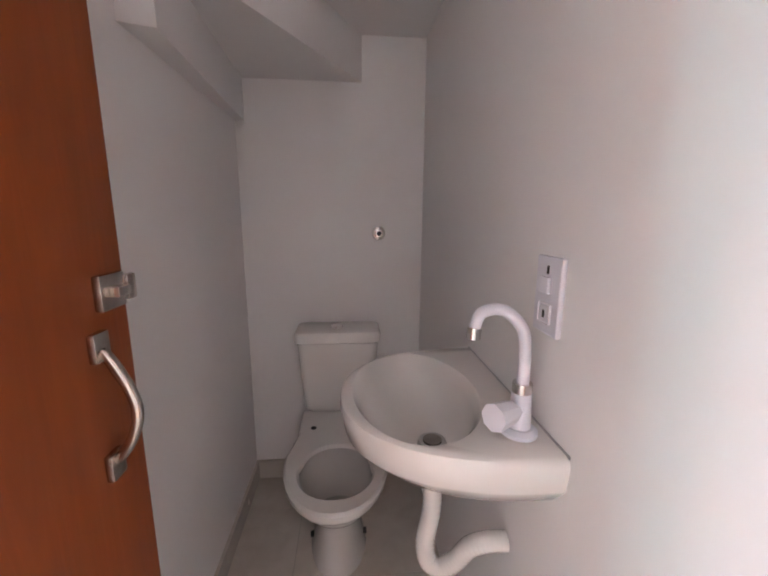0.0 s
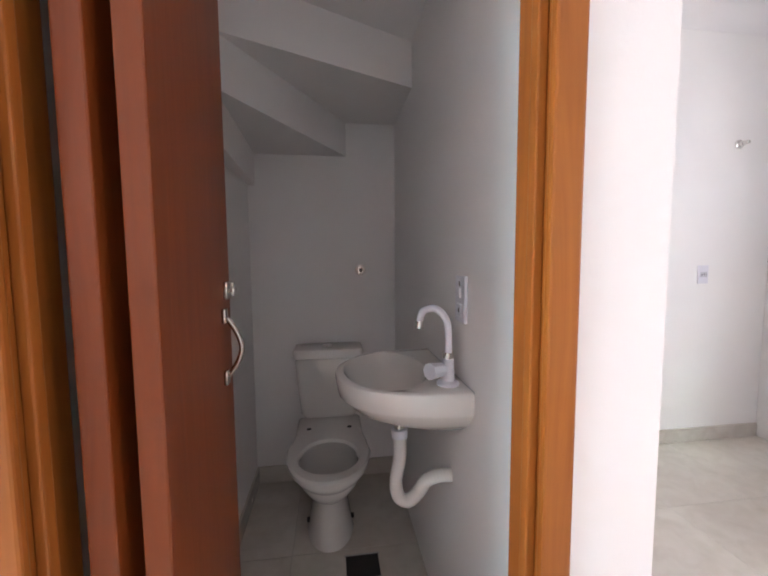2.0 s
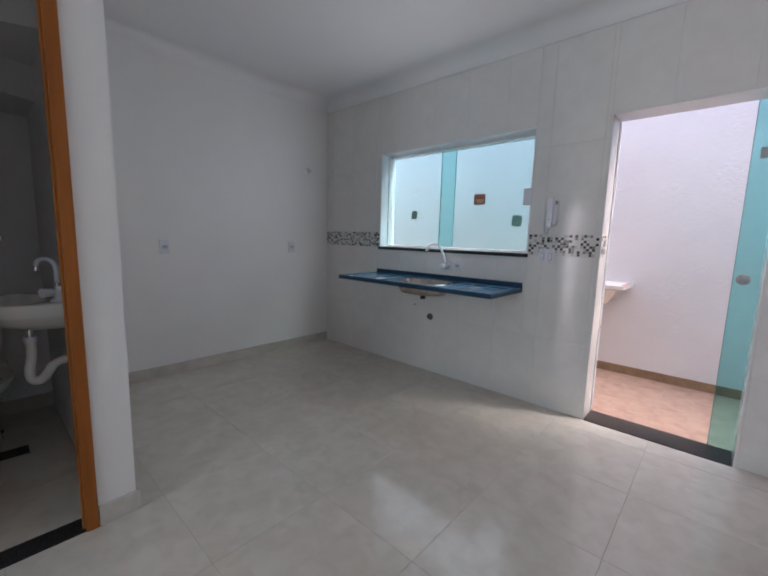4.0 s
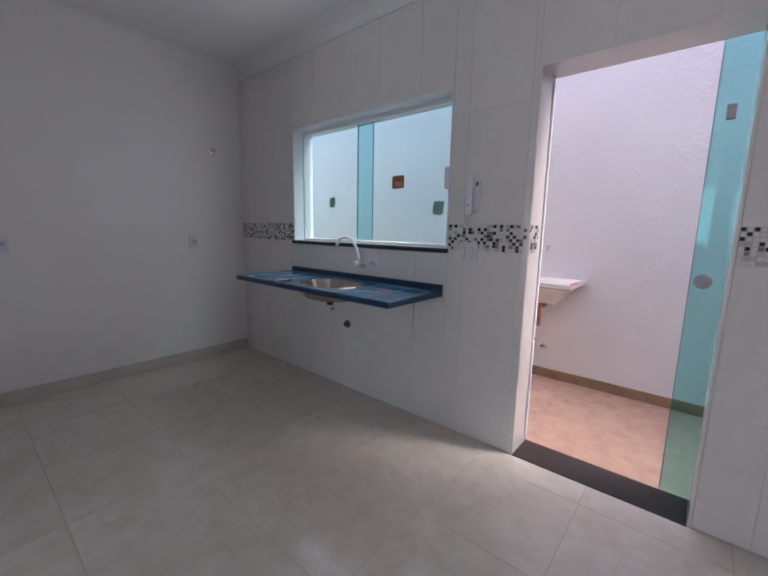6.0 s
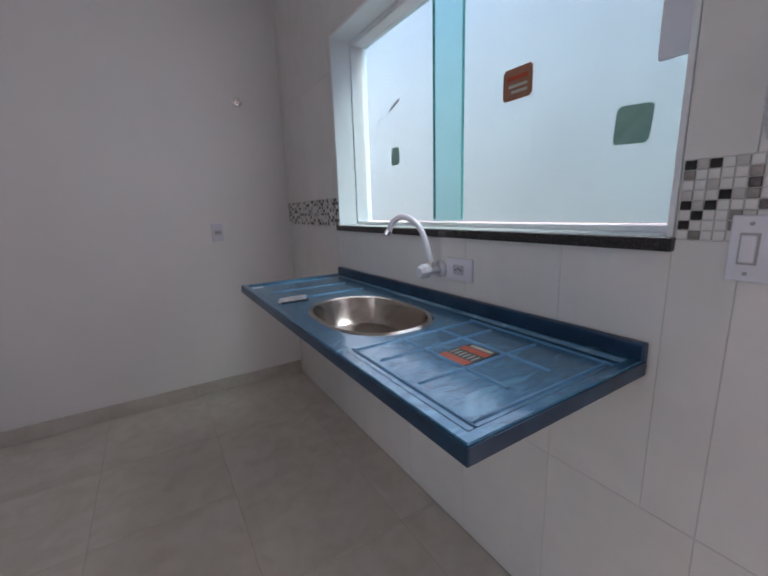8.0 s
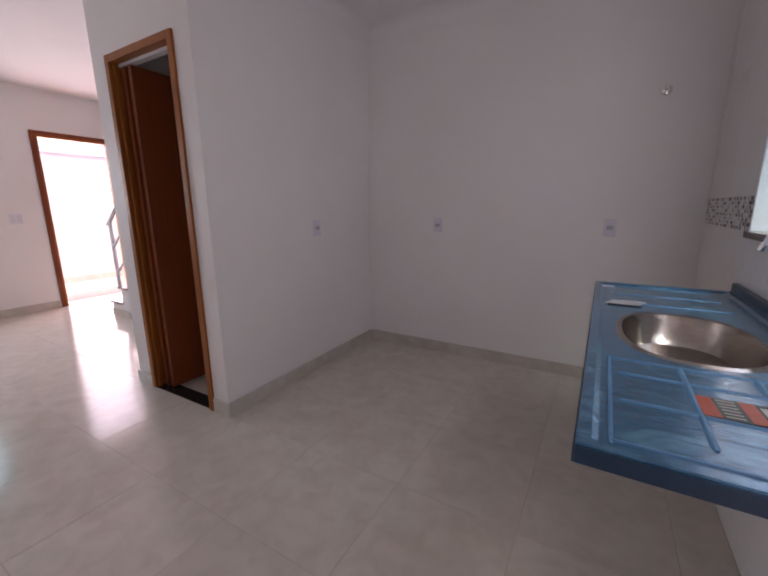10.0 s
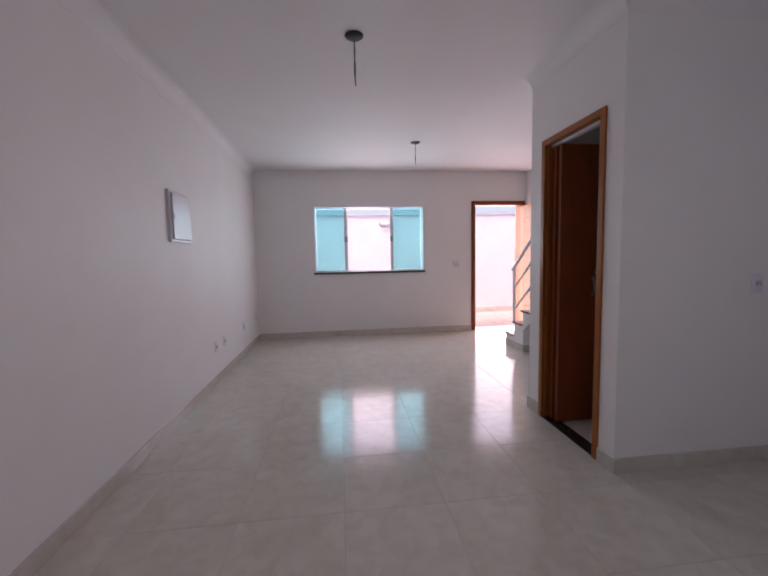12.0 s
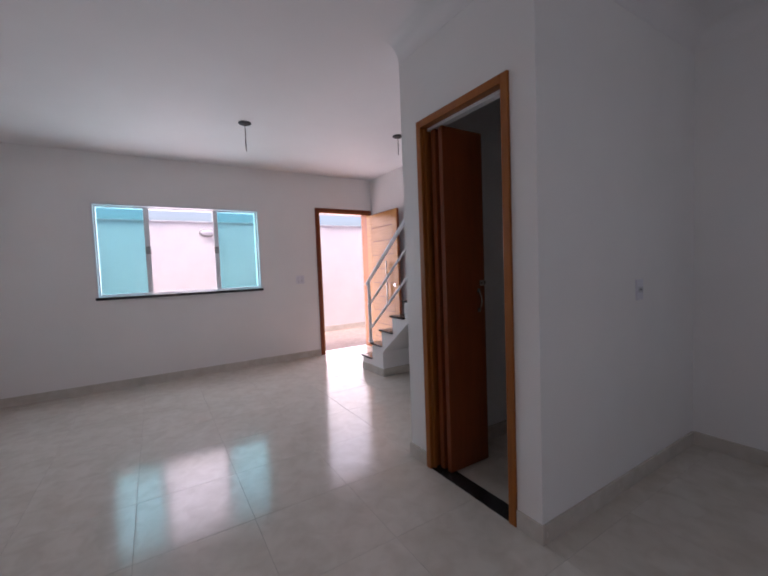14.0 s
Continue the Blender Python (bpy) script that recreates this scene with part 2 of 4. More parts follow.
def join(bm, b):
    if bm is None:
        return b
    me = bpy.data.meshes.new("tmp")
    b.to_mesh(me)
    b.free()
    bm.from_mesh(me)
    bpy.data.meshes.remove(me)
    return bm


def loft(rings, cap=True, bm=None, closed=True):
    """Skin over rings of equal count."""
    b = bmesh.new()
    vs = [[b.verts.new(p) for p in r] for r in rings]
    n = len(vs[0])
    for a, c in zip(vs, vs[1:]):
        for i in range(n if closed else n - 1):
            j = (i + 1) % n
            b.faces.new((a[i], a[j], c[j], c[i]))
    if cap and closed:
        b.faces.new(vs[0])
        b.faces.new(vs[-1])
    return join(bm, b)


def tube(points, r, n=12, bm=None, cap=True):
    """A round bar along points; r may be a list."""
    pts = [Vector(p) for p in points]
    rs = r if isinstance(r, (list, tuple)) else [r] * len(pts)
    rings, up = [], None
    for i, p in enumerate(pts):
        d = (pts[min(i + 1, len(pts) - 1)] - pts[max(i - 1, 0)]).normalized()
        if up is None:
            up = Vector((0, 0, 1)) if abs(d.z) < 0.9 else Vector((1, 0, 0))
        s = d.cross(up).normalized()
        up = s.cross(d).normalized()
        rings.append([p + (s * math.cos(2 * math.pi * k / n) + up * math.sin(2 * math.pi * k / n)) * rs[i] for k in range(n)])
    return loft(rings, cap, bm)


def curve(points, steps=6):
    """Smooth line through points (Catmull-Rom)."""
    p = [Vector(q) for q in points]
    p = [2 * p[0] - p[1], *p, 2 * p[-1] - p[-2]]
    out = []
    for i in range(1, len(p) - 2):
        for k in range(steps):
            t = k / steps
            out.append(0.5 * (2 * p[i] + (p[i + 1] - p[i - 1]) * t + (2 * p[i - 1] - 5 * p[i] + 4 * p[i + 1] - p[i + 2]) * t * t
                              + (3 * p[i] - p[i - 1] - 3 * p[i + 1] + p[i + 2]) * t ** 3))
    out.append(p[-2])
    return out


def prism(poly, z0, z1, bm=None):
    return loft([[(x, y, z0) for x, y in poly], [(x, y, z1) for x, y in poly]], True, bm)


def oval(cx, cy, z, rx, ry, n=32, e=2.0):
    r = []
    for k in range(n):
        a = 2 * math.pi * k / n
        c, s = math.cos(a), math.sin(a)
        r.append((cx + rx * math.copysign(abs(c) ** (2 / e), c), cy + ry * math.copysign(abs(s) ** (2 / e), s), z))
    return r


def structure(name, bm, material, label):
    return tagged(finish(name, bm, material), label, "", "", "structure")


# ---- large structure ----
def wall_with_holes(name, axis, c0, c1, a0, a1, z0, z1, holes, material, label):
    """A wall between c0 and c1 on its thin axis, along a0..a1, with openings (a, b, low, high)."""
    bm = bmesh.new()

    def put(p, q, lo, hi):
        if q - p > 1e-4 and hi - lo > 1e-4:
            if axis == "x":
                box(c0, c1, p, q, lo, hi, bm=bm)
            else:
                box(p, q, c0, c1, lo, hi, bm=bm)
    at = a0
    for p, q, lo, hi in sorted(holes):
        put(at, p, z0, z1)
        put(p, q, z0, lo)
        put(p, q, hi, z1)
        at = q
    put(at, a1, z0, z1)
    bmesh.ops.remove_doubles(bm, verts=bm.verts, dist=1e-5)
    return structure(name, bm, material, label)


wall_west = wall_with_holes("wall_west", "x", XW - WT, XW, YS - WT, YN + WT, -0.1, 3.1, [FW, FD], PAINT, "white painted front wall with window and door openings")
wall_east = wall_with_holes("wall_east", "x", XE + 0.0025, XE + WT, YS - WT, YN + WT, -0.1, 3.0, [KW, KD], WGROUT, "kitchen wall faced with pale glazed tiles")
wall_south = structure("wall_south", box(XW, XE + 0.008, YS - WT, YS, -0.1, 3.0), PAINT, "long plain white painted wall")
wall_north = structure("wall_north", box(XW, XE + 0.008, YN, YN + WT, -0.1, 3.0), PAINT, "plain white painted wall behind the kitchen")
wall_lav_s = wall_with_holes("wall_lavatory_south", "y", 0.0, LY0, LW, 0.0, 0.0, ZC + 0.05, [LD], PAINT, "white wall with the lavatory doorway")
wall_lav_e = structure("wall_lavatory_east", box(LX1, 0.0, LY0, YN, 0.0, ZC + 0.05), PAINT, "white partition between kitchen and lavatory")
wall_lav_w = structure("wall_lavatory_west", box(LW, LX0, LY0, YN, 0.0, ZC + 0.05), PAINT, "white partition under the stairs")
wall_lav_n = structure("wall_lavatory_north", box(LX0, LX1, LY1, YN, 0.0, ZC + 0.05), PAINT, "white back wall of the lavatory")
ceiling = structure("ceiling", box(XW, XE + 0.008, YS, YN, ZC, ZC + 0.14), CEIL, "flat white painted ceiling")
floor = structure("floor", box(XW - WT, XE + WT, YS, YN, -0.1, -0.0012), GROUT, "polished beige floor of large square tiles")


def cove(name, p, q, inward, r=0.11, n=10):
    """Concave plaster moulding along p-q; inward: the way off the wall."""
    prof = [(0.002 + (r - 0.002) * (1 - math.cos(a)), r * math.sin(a)) for a in [k / n * math.pi / 2 for k in range(n + 1)]]
    prof = [(0.0, 0.0)] + prof + [(0.0, r)]
    rings = []
    for e in (p, q):
        rings.append([(e[0] + inward[0] * d, e[1] + inward[1] * d, ZC - r + h - 0.001) for d, h in prof])
    o = structure(name, loft(rings), CEIL, "white concave plaster cornice under the ceiling")
    for f in o.data.polygons:
        f.use_smooth = len(f.vertices) == 4
    o.data.set_sharp_from_angle(angle=radians(35))
    return o


cove("trim_cornice_east", (XE, YS), (XE, YN), (-1, 0))
cove("trim_cornice_north", (0.0, YN), (XE, YN), (0, -1))
cove("trim_cornice_lavatory_east", (0.0, 0.0), (0.0, YN), (1, 0))
cove("trim_cornice_lavatory_south", (LW, 0.0), (0.0, 0.0), (0, -1))
cove("trim_cornice_south", (XW, YS), (XE, YS), (0, 1))


def skirting(name, x0, x1, y0, y1):
    return structure(name, box(x0, x1, y0, y1, 0.0, 0.088, 0.0015), BASE, "beige-grey tile baseboard along the wall")


T = 0.012
skirting("baseboard_south", XW, XE - 0.002, YS, YS + T)
skirting("baseboard_west", XW, XW + T, YS + T, FD[0] - 0.045)
skirting("baseboard_north", T, XE - 0.002, YN - T, YN)
skirting("baseboard_lavatory_east", 0.0, T, 0.0, YN - T)
skirting("baseboard_lavatory_south", LD[1] + 0.003, T, -T, 0.0)
skirting("baseboard_lavatory_south", LW - T, LD[0] - 0.003, -T, 0.0)
skirting("baseboard_lavatory_west", LW - T, LW, 0.0, 0.78)
skirting("baseboard_stair", -2.645, -2.633, 0.80, YN)
skirting("baseboard_inside", LX0, LX1, LY1 - T, LY1)
skirting("baseboard_inside", LX0, LX0 + T, 0.40, LY1 - T)

# yard behind the kitchen
XY = 3.73
yard_wall = structure("wall_yard_back", box(XY, XY + 0.15, -4.2, 3.2, -0.1, 3.3), PLASTER, "rough white plastered yard wall, patched")
structure("wall_yard_south", box(XE + WT, XY, -4.2, -4.05, -0.1, 2.9), PLASTER, "white plastered end wall of the yard")
structure("wall_yard_north", box(XE + WT, XY, 3.05, 3.2, -0.1, 2.9), PLASTER, "white plastered end wall of the yard")
structure("wall_yard_house_side", box(XE + WT - 0.1, XE + WT, YN + WT, 3.05, -0.1, 2.9), PLASTER, "white plastered house wall")
structure("wall_yard_house_end", box(XE + WT - 0.1, XE + WT, -4.05, YS - WT, -0.1, 2.9), PLASTER, "white plastered house wall")
yard_floor = structure("floor_yard", box(XE + WT, XY, -4.05, 3.05, -0.1, -0.0213), GROUT, "yard floor of wood-look tiles")
structure("baseboard_yard", box(XY - 0.012, XY, -4.05, 3.05, -0.03, 0.058, 0.002), YBASE, "brown tile baseboard on the yard wall")

# patio in front
XP = -6.21
structure("wall_patio", box(XP - 0.15, XP, -4.5, 4.0, -0.1, 2.17), PLASTER, "white boundary wall of the front patio")
structure("trim_coping", box(XP - 0.18, XP + 0.03, -4.5, 4.0, 2.17, 2.192, 0.004), PLATEG, "grey stone coping on the boundary wall")
structure("wall_patio_end_south", box(XP, XW - WT, -4.5, -4.35, -0.1, 2.17), PLASTER, "white patio end wall")
structure("wall_patio_end_north", box(XP, XW - WT, 3.85, 4.0, -0.1, 2.17), PLASTER, "white patio end wall")
structure("wall_front_wing", box(XW - WT, XW - 0.05, YN + WT, 3.85, -0.1, 3.1), PLASTER, "white facade beside the front door")
structure("wall_front_wing", box(XW - WT, XW - 0.05, -4.35, YS - WT, -0.1, 3.1), PLASTER, "white facade beside the window")
patio_floor = structure("floor_patio", box(XP, XW - WT, -4.35, 3.85, -0.1, -0.0213), GROUT, "patio floor of pinkish tiles")
structure("baseboard_patio", box(XP, XP + 0.012, -4.35, 3.85, -0.03, 0.09, 0.002), BASE, "grey tile baseboard on the patio wall")
ground = structure("ground", box(-400, 400, -400, 400, -0.4, -0.101), GROUT, "bare ground around the house")


# ---- openings ----
def window_frame(name, axis_x, y0, y1, z0, z1, w=0.035, d=0.07):
    """White aluminium outer frame in a wall that runs along y."""
    t = tagged(new(name), "white aluminium sliding window with greenish panes", "", "", "structure")
    for lo, hi, a, b in ((y0, y0 + w, z0, z1), (y1 - w, y1, z0, z1), (y0 + w, y1 - w, z0, z0 + w * 0.8), (y0 + w, y1 - w, z1 - w, z1)):
        part("window_frame", box(axis_x - d / 2, axis_x + d / 2, lo, hi, a, b, 0.003), ALU, t)
    return t


def pane(t, x, y0, y1, z0, z1):
    p = part("pane", box(x - 0.004, x + 0.004, y0, y1, z0, z1), GLASS, t, "greenish tempered glass pane")
    return p


# front window: fixed panes at the sides, the sliding ones pushed over them
fx = XW - 0.10
win_front = window_frame("window_1", fx, *FW)
for s, (a, b) in enumerate(((FW[0] + 0.03, -1.44), (-0.685, FW[1] - 0.03))):
    pane(win_front, fx - 0.018, a, b, FW[2] + 0.02, FW[3] - 0.03)
    pane(win_front, fx + 0.014, a + 0.012, b - 0.004, FW[2] + 0.02, FW[3] - 0.03)
    e = b if s == 0 else a
    part("sash_edge", box(fx + 0.004, fx + 0.024, e - 0.028, e + 0.028, FW[2] + 0.02, FW[3] - 0.03, 0.003), ALU, win_front)
    lock = part("latch", box(fx + 0.0245, fx + 0.050, e - 0.030, e + 0.030, 1.535, 1.625, 0.006), GREYPL, win_front, "grey window latch")
part("window_sill", box(XW - WT + 0.004, XW + 0.02, FW[0] - 0.012, FW[1] + 0.012, FW[2] - 0.032, FW[2] - 0.001, 0.003), GRANITE, win_front, "black granite sill")
for lo, hi, a, b in ((FW[0] - 0.0, FW[0] + 0.02, FW[2], FW[3]), (FW[1] - 0.02, FW[1], FW[2], FW[3]), (FW[0], FW[1], FW[3] - 0.02, FW[3])):
    part("casing", box(XW - 0.064, XW + 0.006, lo + 0.0005, hi - 0.0005, a + 0.001, b - 0.0005, 0.002), ALU, win_front)

# kitchen window
kx = XE + 0.145
win_kit = window_frame("window_2", kx, *KW, w=0.019, d=0.09)
pane(win_kit, kx + 0.018, 0.045, KW[1] - 0.028, KW[2] + 0.02, KW[3] - 0.028)
pane(win_kit, kx - 0.014, KW[0] + 0.028, 0.165, KW[2] + 0.02, KW[3] - 0.028)
part("pane_edge", box(kx - 0.019, kx - 0.009, 0.1655, 0.1685, KW[2] + 0.03, KW[3] - 0.03), GEDGE, win_kit)
part("pane_edge", box(kx + 0.013, kx + 0.023, 0.0415, 0.0445, KW[2] + 0.03, KW[3] - 0.03), GEDGE, win_kit)
part("track", box(kx - 0.04, kx + 0.04, KW[0] + 0.03, KW[1] - 0.03, KW[3] - 0.034, KW[3] - 0.0195, 0.002), ALU, win_kit)
part("pull", box(kx - 0.040, kx - 0.019, -0.662, -0.600, 1.485, 1.615, 0.008), PLASTIC, win_kit, "pale plastic pull on the pane")
part("window_sill", box(XE - 0.018, XE + WT - 0.004, KW[0] - 0.004, KW[1] + 0.004, KW[2] - 0.028, KW[2] - 0.001, 0.003), GRANITE, win_kit, "black granite sill")
for lo, hi, a, b in ((KW[0], KW[0] + 0.012, KW[2], KW[3]), (KW[1] - 0.012, KW[1], KW[2], KW[3]), (KW[0], KW[1], KW[3] - 0.012, KW[3])):
    part("reveal", box(XE - 0.003, kx - 0.046, lo + 0.0005, hi - 0.0005, a, b - 0.0005, 0.002), ALU, win_kit)


def sticker(name, y, z, w, h, mat, label, tilt=0.0):
    bm = box(-0.0006, 0.0006, -w / 2, w / 2, -h / 2, h / 2)
    bmesh.ops.bevel(bm, geom=[e for e in bm.edges if abs(e.verts[0].co.x - e.verts[1].co.x) > 1e-5], offset=min(w, h) * 0.07, segments=2, affect="EDGES")
    o = finish(name, bm, mat)
    o.matrix_world = pose(kx - 0.0192, y, z, tilt, 0, 0)
    return tagged(o, label, "sticker", "stickers on the kitchen window")


st = sticker("sticker", -0.224, 1.55, 0.105, 0.088, REDST, "brown square paper label stuck on the glass")
part("print_bar", box(-0.0018, -0.0010, -0.036, 0.036, 0.010, 0.022), ORANGE, st)
part("print_bar", box(-0.0018, -0.0010, -0.036, 0.030, -0.010, -0.002), CREAM, st)
part("print_bar", box(-0.0018, -0.0010, -0.036, 0.020, -0.026, -0.018), CREAM, st)
sticker("sticker", -0.556, 1.37, 0.080, 0.086, TAPE, "small green square sticker on the glass", 4)
o = sticker("sticker", 0.482, 1.437, 0.066, 0.078, TAPE, "small green square sticker on the glass", 3)
o.location.x = kx + 0.0132
o = sticker("tape_scrap", 0.475, 1.66, 0.075, 0.010, GREYPL, "thin grey scrap of tape on the glass", -22)
o.location.x = kx + 0.0132

# kitchen door: glass leaf slid aside along the outer face, pale casing, dark threshold
kd = tagged(new("door_1"), "sliding glass yard door, pushed open", "", "", "structure")
part("leaf", box(XE + WT + 0.014, XE + WT + 0.024, -2.72, -1.838, -0.01, 2.10), GLASS2, kd, "greenish glass leaf")
part("leaf_edge", box(XE + WT + 0.0125, XE + WT + 0.0255, -1.8378, -1.8345, -0.01, 2.10), GEDGE, kd)
part("rail", box(XE + WT + 0.002, XE + WT + 0.05, -2.8, -1.1, 2.101, 2.15, 0.003), ALU, kd)
hb = tube([(XE + WT + 0.0138, -1.880, 1.03), (XE + WT - 0.004, -1.880, 1.03), (XE + WT - 0.010, -1.880, 1.03)], [0.032, 0.032, 0.024], 20)
box(XE + WT - 0.022, XE + WT - 0.009, -1.885, -1.875, 1.012, 1.048, 0.003, hb)
part("lock", hb, GREYPL, kd, "round grey lock", True)
part("lock", box(XE + WT - 0.008, XE + WT + 0.0138, -1.905, -1.872, 1.70, 1.76, 0.005), GREYPL, kd, "grey glass clamp")
for a, b in ((KD[1] - 0.014, KD[1]), (KD[0], KD[0] + 0.014)):
    part("casing", box(XE - 0.004, XE + WT - 0.002, a + 0.0005, b - 0.0005, 0.0, KD[3] - 0.0145, 0.002), WTILE, kd)
part("casing", box(XE - 0.004, XE + WT - 0.002, KD[0] + 0.0005, KD[1] - 0.0005, KD[3] - 0.014, KD[3] - 0.0005, 0.002), WTILE, kd)
for z0, z1 in ((0.02, 0.62), (0.64, 2.0)):
    part("stop", box(XE + WT - 0.03, XE + WT - 0.005, KD[1] - 0.022, KD[1] - 0.0145, z0, z1, 0.002), ALU, kd)
part("threshold", box(XE - 0.01, XE + WT, KD[0] + 0.015, KD[1] - 0.015, -0.03, 0.004, 0.002), BROWNGR, kd, "dark brown stone threshold")

# lavatory door: wooden frame and a folded two-leaf door
ld = tagged(new("door_2"), "reddish-brown folding lavatory door, folded open, in a varnished frame", "", "", "structure")
JW = 0.042
for a, b in ((LD[0], LD[0] + JW), (LD[1] - JW, LD[1])):
    part("architrave", box(a, b, -0.014, 0.0, 0.0, LD[3], 0.004), WOOD, ld)
for y0, y1 in ((-0.014, 0.0),):
    part("architrave", box(LD[0] + JW, LD[1] - JW, y0, y1, LD[3] - JW, LD[3], 0.004), WOOD, ld)
part("jamb", box(LD[0], LD[0] + 0.035, 0.0005, LY0 - 0.0005, 0.0, LD[3] - 0.0005, 0.002), WOOD, ld)
part("jamb", box(LD[1] - 0.035, LD[1], 0.0005, LY0 - 0.0005, 0.0, LD[3] - 0.0005, 0.002), WOOD, ld)
part("jamb", box(LD[0] + 0.0355, LD[1] - 0.0355, 0.0005, LY0 - 0.0005, LD[3] - 0.035, LD[3] - 0.0005, 0.002), WOOD, ld)
part("stop", box(LD[0] + 0.0355, LD[0] + 0.05, 0.012, 0.030, 0.0, LD[3] - 0.051, 0.003), WOOD, ld)
part("stop", box(LD[1] - 0.05, LD[1] - 0.0355, 0.012, 0.030, 0.0, LD[3] - 0.051, 0.003), WOOD, ld)
part("track", box(LD[0] + 0.036, LD[1] - 0.036, 0.045, 0.085, LD[3] - 0.054, LD[3] - 0.0355, 0.002), ALU, ld, "pale aluminium top track")
part("leaf", box(-0.742, -0.708, 0.04, 0.352, 0.012, 2.065, 0.003), LEAF, ld)
lf = part("leaf", box(-0.682, -0.648, 0.045, 0.362, 0.012, 2.065, 0.003), LEAF, ld)
part("hinge_strip", box(-0.708, -0.682, 0.330, 0.346, 0.03, 2.04, 0.002), WOOD, ld)
hd = tube(curve([(-0.648, 0.305, 1.095), (-0.636, 0.303, 1.088), (-0.620, 0.299, 1.062), (-0.613, 0.297, 1.038), (-0.620, 0.299, 1.012), (-0.636, 0.303, 0.988), (-0.648, 0.305, 0.980)]), 0.0052, 10)
box(-0.648, -0.640, 0.294, 0.316, 1.084, 1.112, 0.003, hd)
box(-0.648, -0.640, 0.294, 0.316, 0.964, 0.992, 0.003, hd)
part("handle", hd, STEEL, lf, "bowed steel pull handle", True)
lt = box(-0.648, -0.640, 0.312, 0.350, 1.128, 1.162, 0.002)
box(-0.640, -0.630, 0.322, 0.342, 1.140, 1.150, 0.002, lt)
box(-0.645, -0.638, 0.3515, 0.366, 1.132, 1.158, 0.002, lt)
part("latch", lt, STEEL, lf, "small steel sliding latch", True)
part("threshold", box(LD[0] + 0.036, LD[1] - 0.036, -0.004, LY0 + 0.006, -0.008, 0.004, 0.002), GRANITE, ld, "black granite threshold")

# front door: wooden frame and open leaf of grooved boards
fd = tagged(new("door_3"), "open varnished wooden front door with horizontal grooves", "", "", "structure")
for a, b, z0, z1 in ((FD[0], FD[0] + 0.04, 0, FD[3]), (FD[1] - 0.04, FD[1], 0, FD[3]), (FD[0] + 0.04, FD[1] - 0.04, FD[3] - 0.04, FD[3])):
    part("jamb", box(XW - WT + 0.02, XW + 0.004, a, b, z0, z1, 0.003), WOOD, fd)
for a, b, z0, z1 in ((FD[0] - 0.035, FD[0] + 0.012, 0, FD[3] + 0.03), (FD[1] - 0.012, FD[1] + 0.035, 0, FD[3] + 0.03), (FD[0] + 0.012, FD[1] - 0.012, FD[3] - 0.012, FD[3] + 0.03)):
    part("architrave", box(XW + 0.0045, XW + 0.016, a, b, z0, z1, 0.003), LEAF, fd)
LZ = [0.012 + (2.08 - 0.012) * i / 10 for i in range(11)]
fleaf = part("leaf", box(-4.130, -3.285, 1.498, 1.528, 0.012, 2.085, 0.002), LEAF, fd, "varnished wooden leaf")
for a, b in ((-4.128, -3.99), (-3.40, -3.287)):
    part("stile", box(a, b, 1.490, 1.4975, 0.014, 2.082, 0.002), FDOOR, fleaf)
for i in range(10):
    part("board", box(-3.987, -3.403, 1.490, 1.4975, LZ[i] + 0.004, LZ[i + 1] - 0.004, 0.002), FDOOR, fleaf)
ph = tube([(-3.53, 1.452, 0.74), (-3.53, 1.452, 1.36)], 0.013, 12)
for z in (0.80, 1.30):
    tube([(-3.53, 1.489, z), (-3.53, 1.456, z)], 0.008, 10, ph)
part("pull_bar", ph, CHROME, fleaf, "long straight chrome pull bar", True)
lk = tube([(-3.35, 1.489, 1.02), (-3.35, 1.470, 1.02)], 0.026, 16)
tube([(-3.35, 1.470, 1.02), (-3.35, 1.455, 1.02)], 0.012, 10, lk)
part("lock", lk, CHROME, fleaf, "round chrome lock", True)
part("threshold", box(XW - WT, XW + 0.002, FD[0] + 0.041, FD[1] - 0.041, -0.03, 0.003, 0.002), BASE, fd, "pale stone threshold")


# ---- stairs ----
def stairs():
    t = thing("staircase", "white plastered staircase with black granite treads against the wall", "staircase")
    run, rise, x0, y0, y1 = 0.238, 0.184, -3.13, 0.80, YN
    n = 9
    xe = LW
    low = lambda x: 0.0 if x < -2.6451 else 0.285 + (x + 2.645) * 0.76
    xs = sorted([x0 + run * i for i in range(n)] + [-2.645, xe])
    for a, b in zip(xs, xs[1:]):
        if b - a < 1e-4:
            continue
        i = min(n - 1, int((a + 1e-6 - x0) / run))
        top = rise * (i + 1) - 0.022
        la, lb = (0.0, 0.0) if b <= -2.6449 else (low(a + 1e-3), low(b))
        part("step", loft([[(a, y, la), (b, y, lb), (b, y, top), (a, y, top)] for y in (y0, y1)]), PAINT, t)
    part("base_tile", box(x0 - 0.01, -2.645, y0 - 0.010, y0 - 0.0005, 0.0, 0.088, 0.001), BASE, t, "grey base tile")
    for i in range(n):
        xa = x0 + run * i
        part("tread", box(xa - 0.025, min(xa + run + 0.004, LW - 0.002), y0 - 0.022, y1 - 0.002, rise * (i + 1) - 0.0215, rise * (i + 1), 0.003), GRANITE, t, "black granite tread")
    return t


stairs()


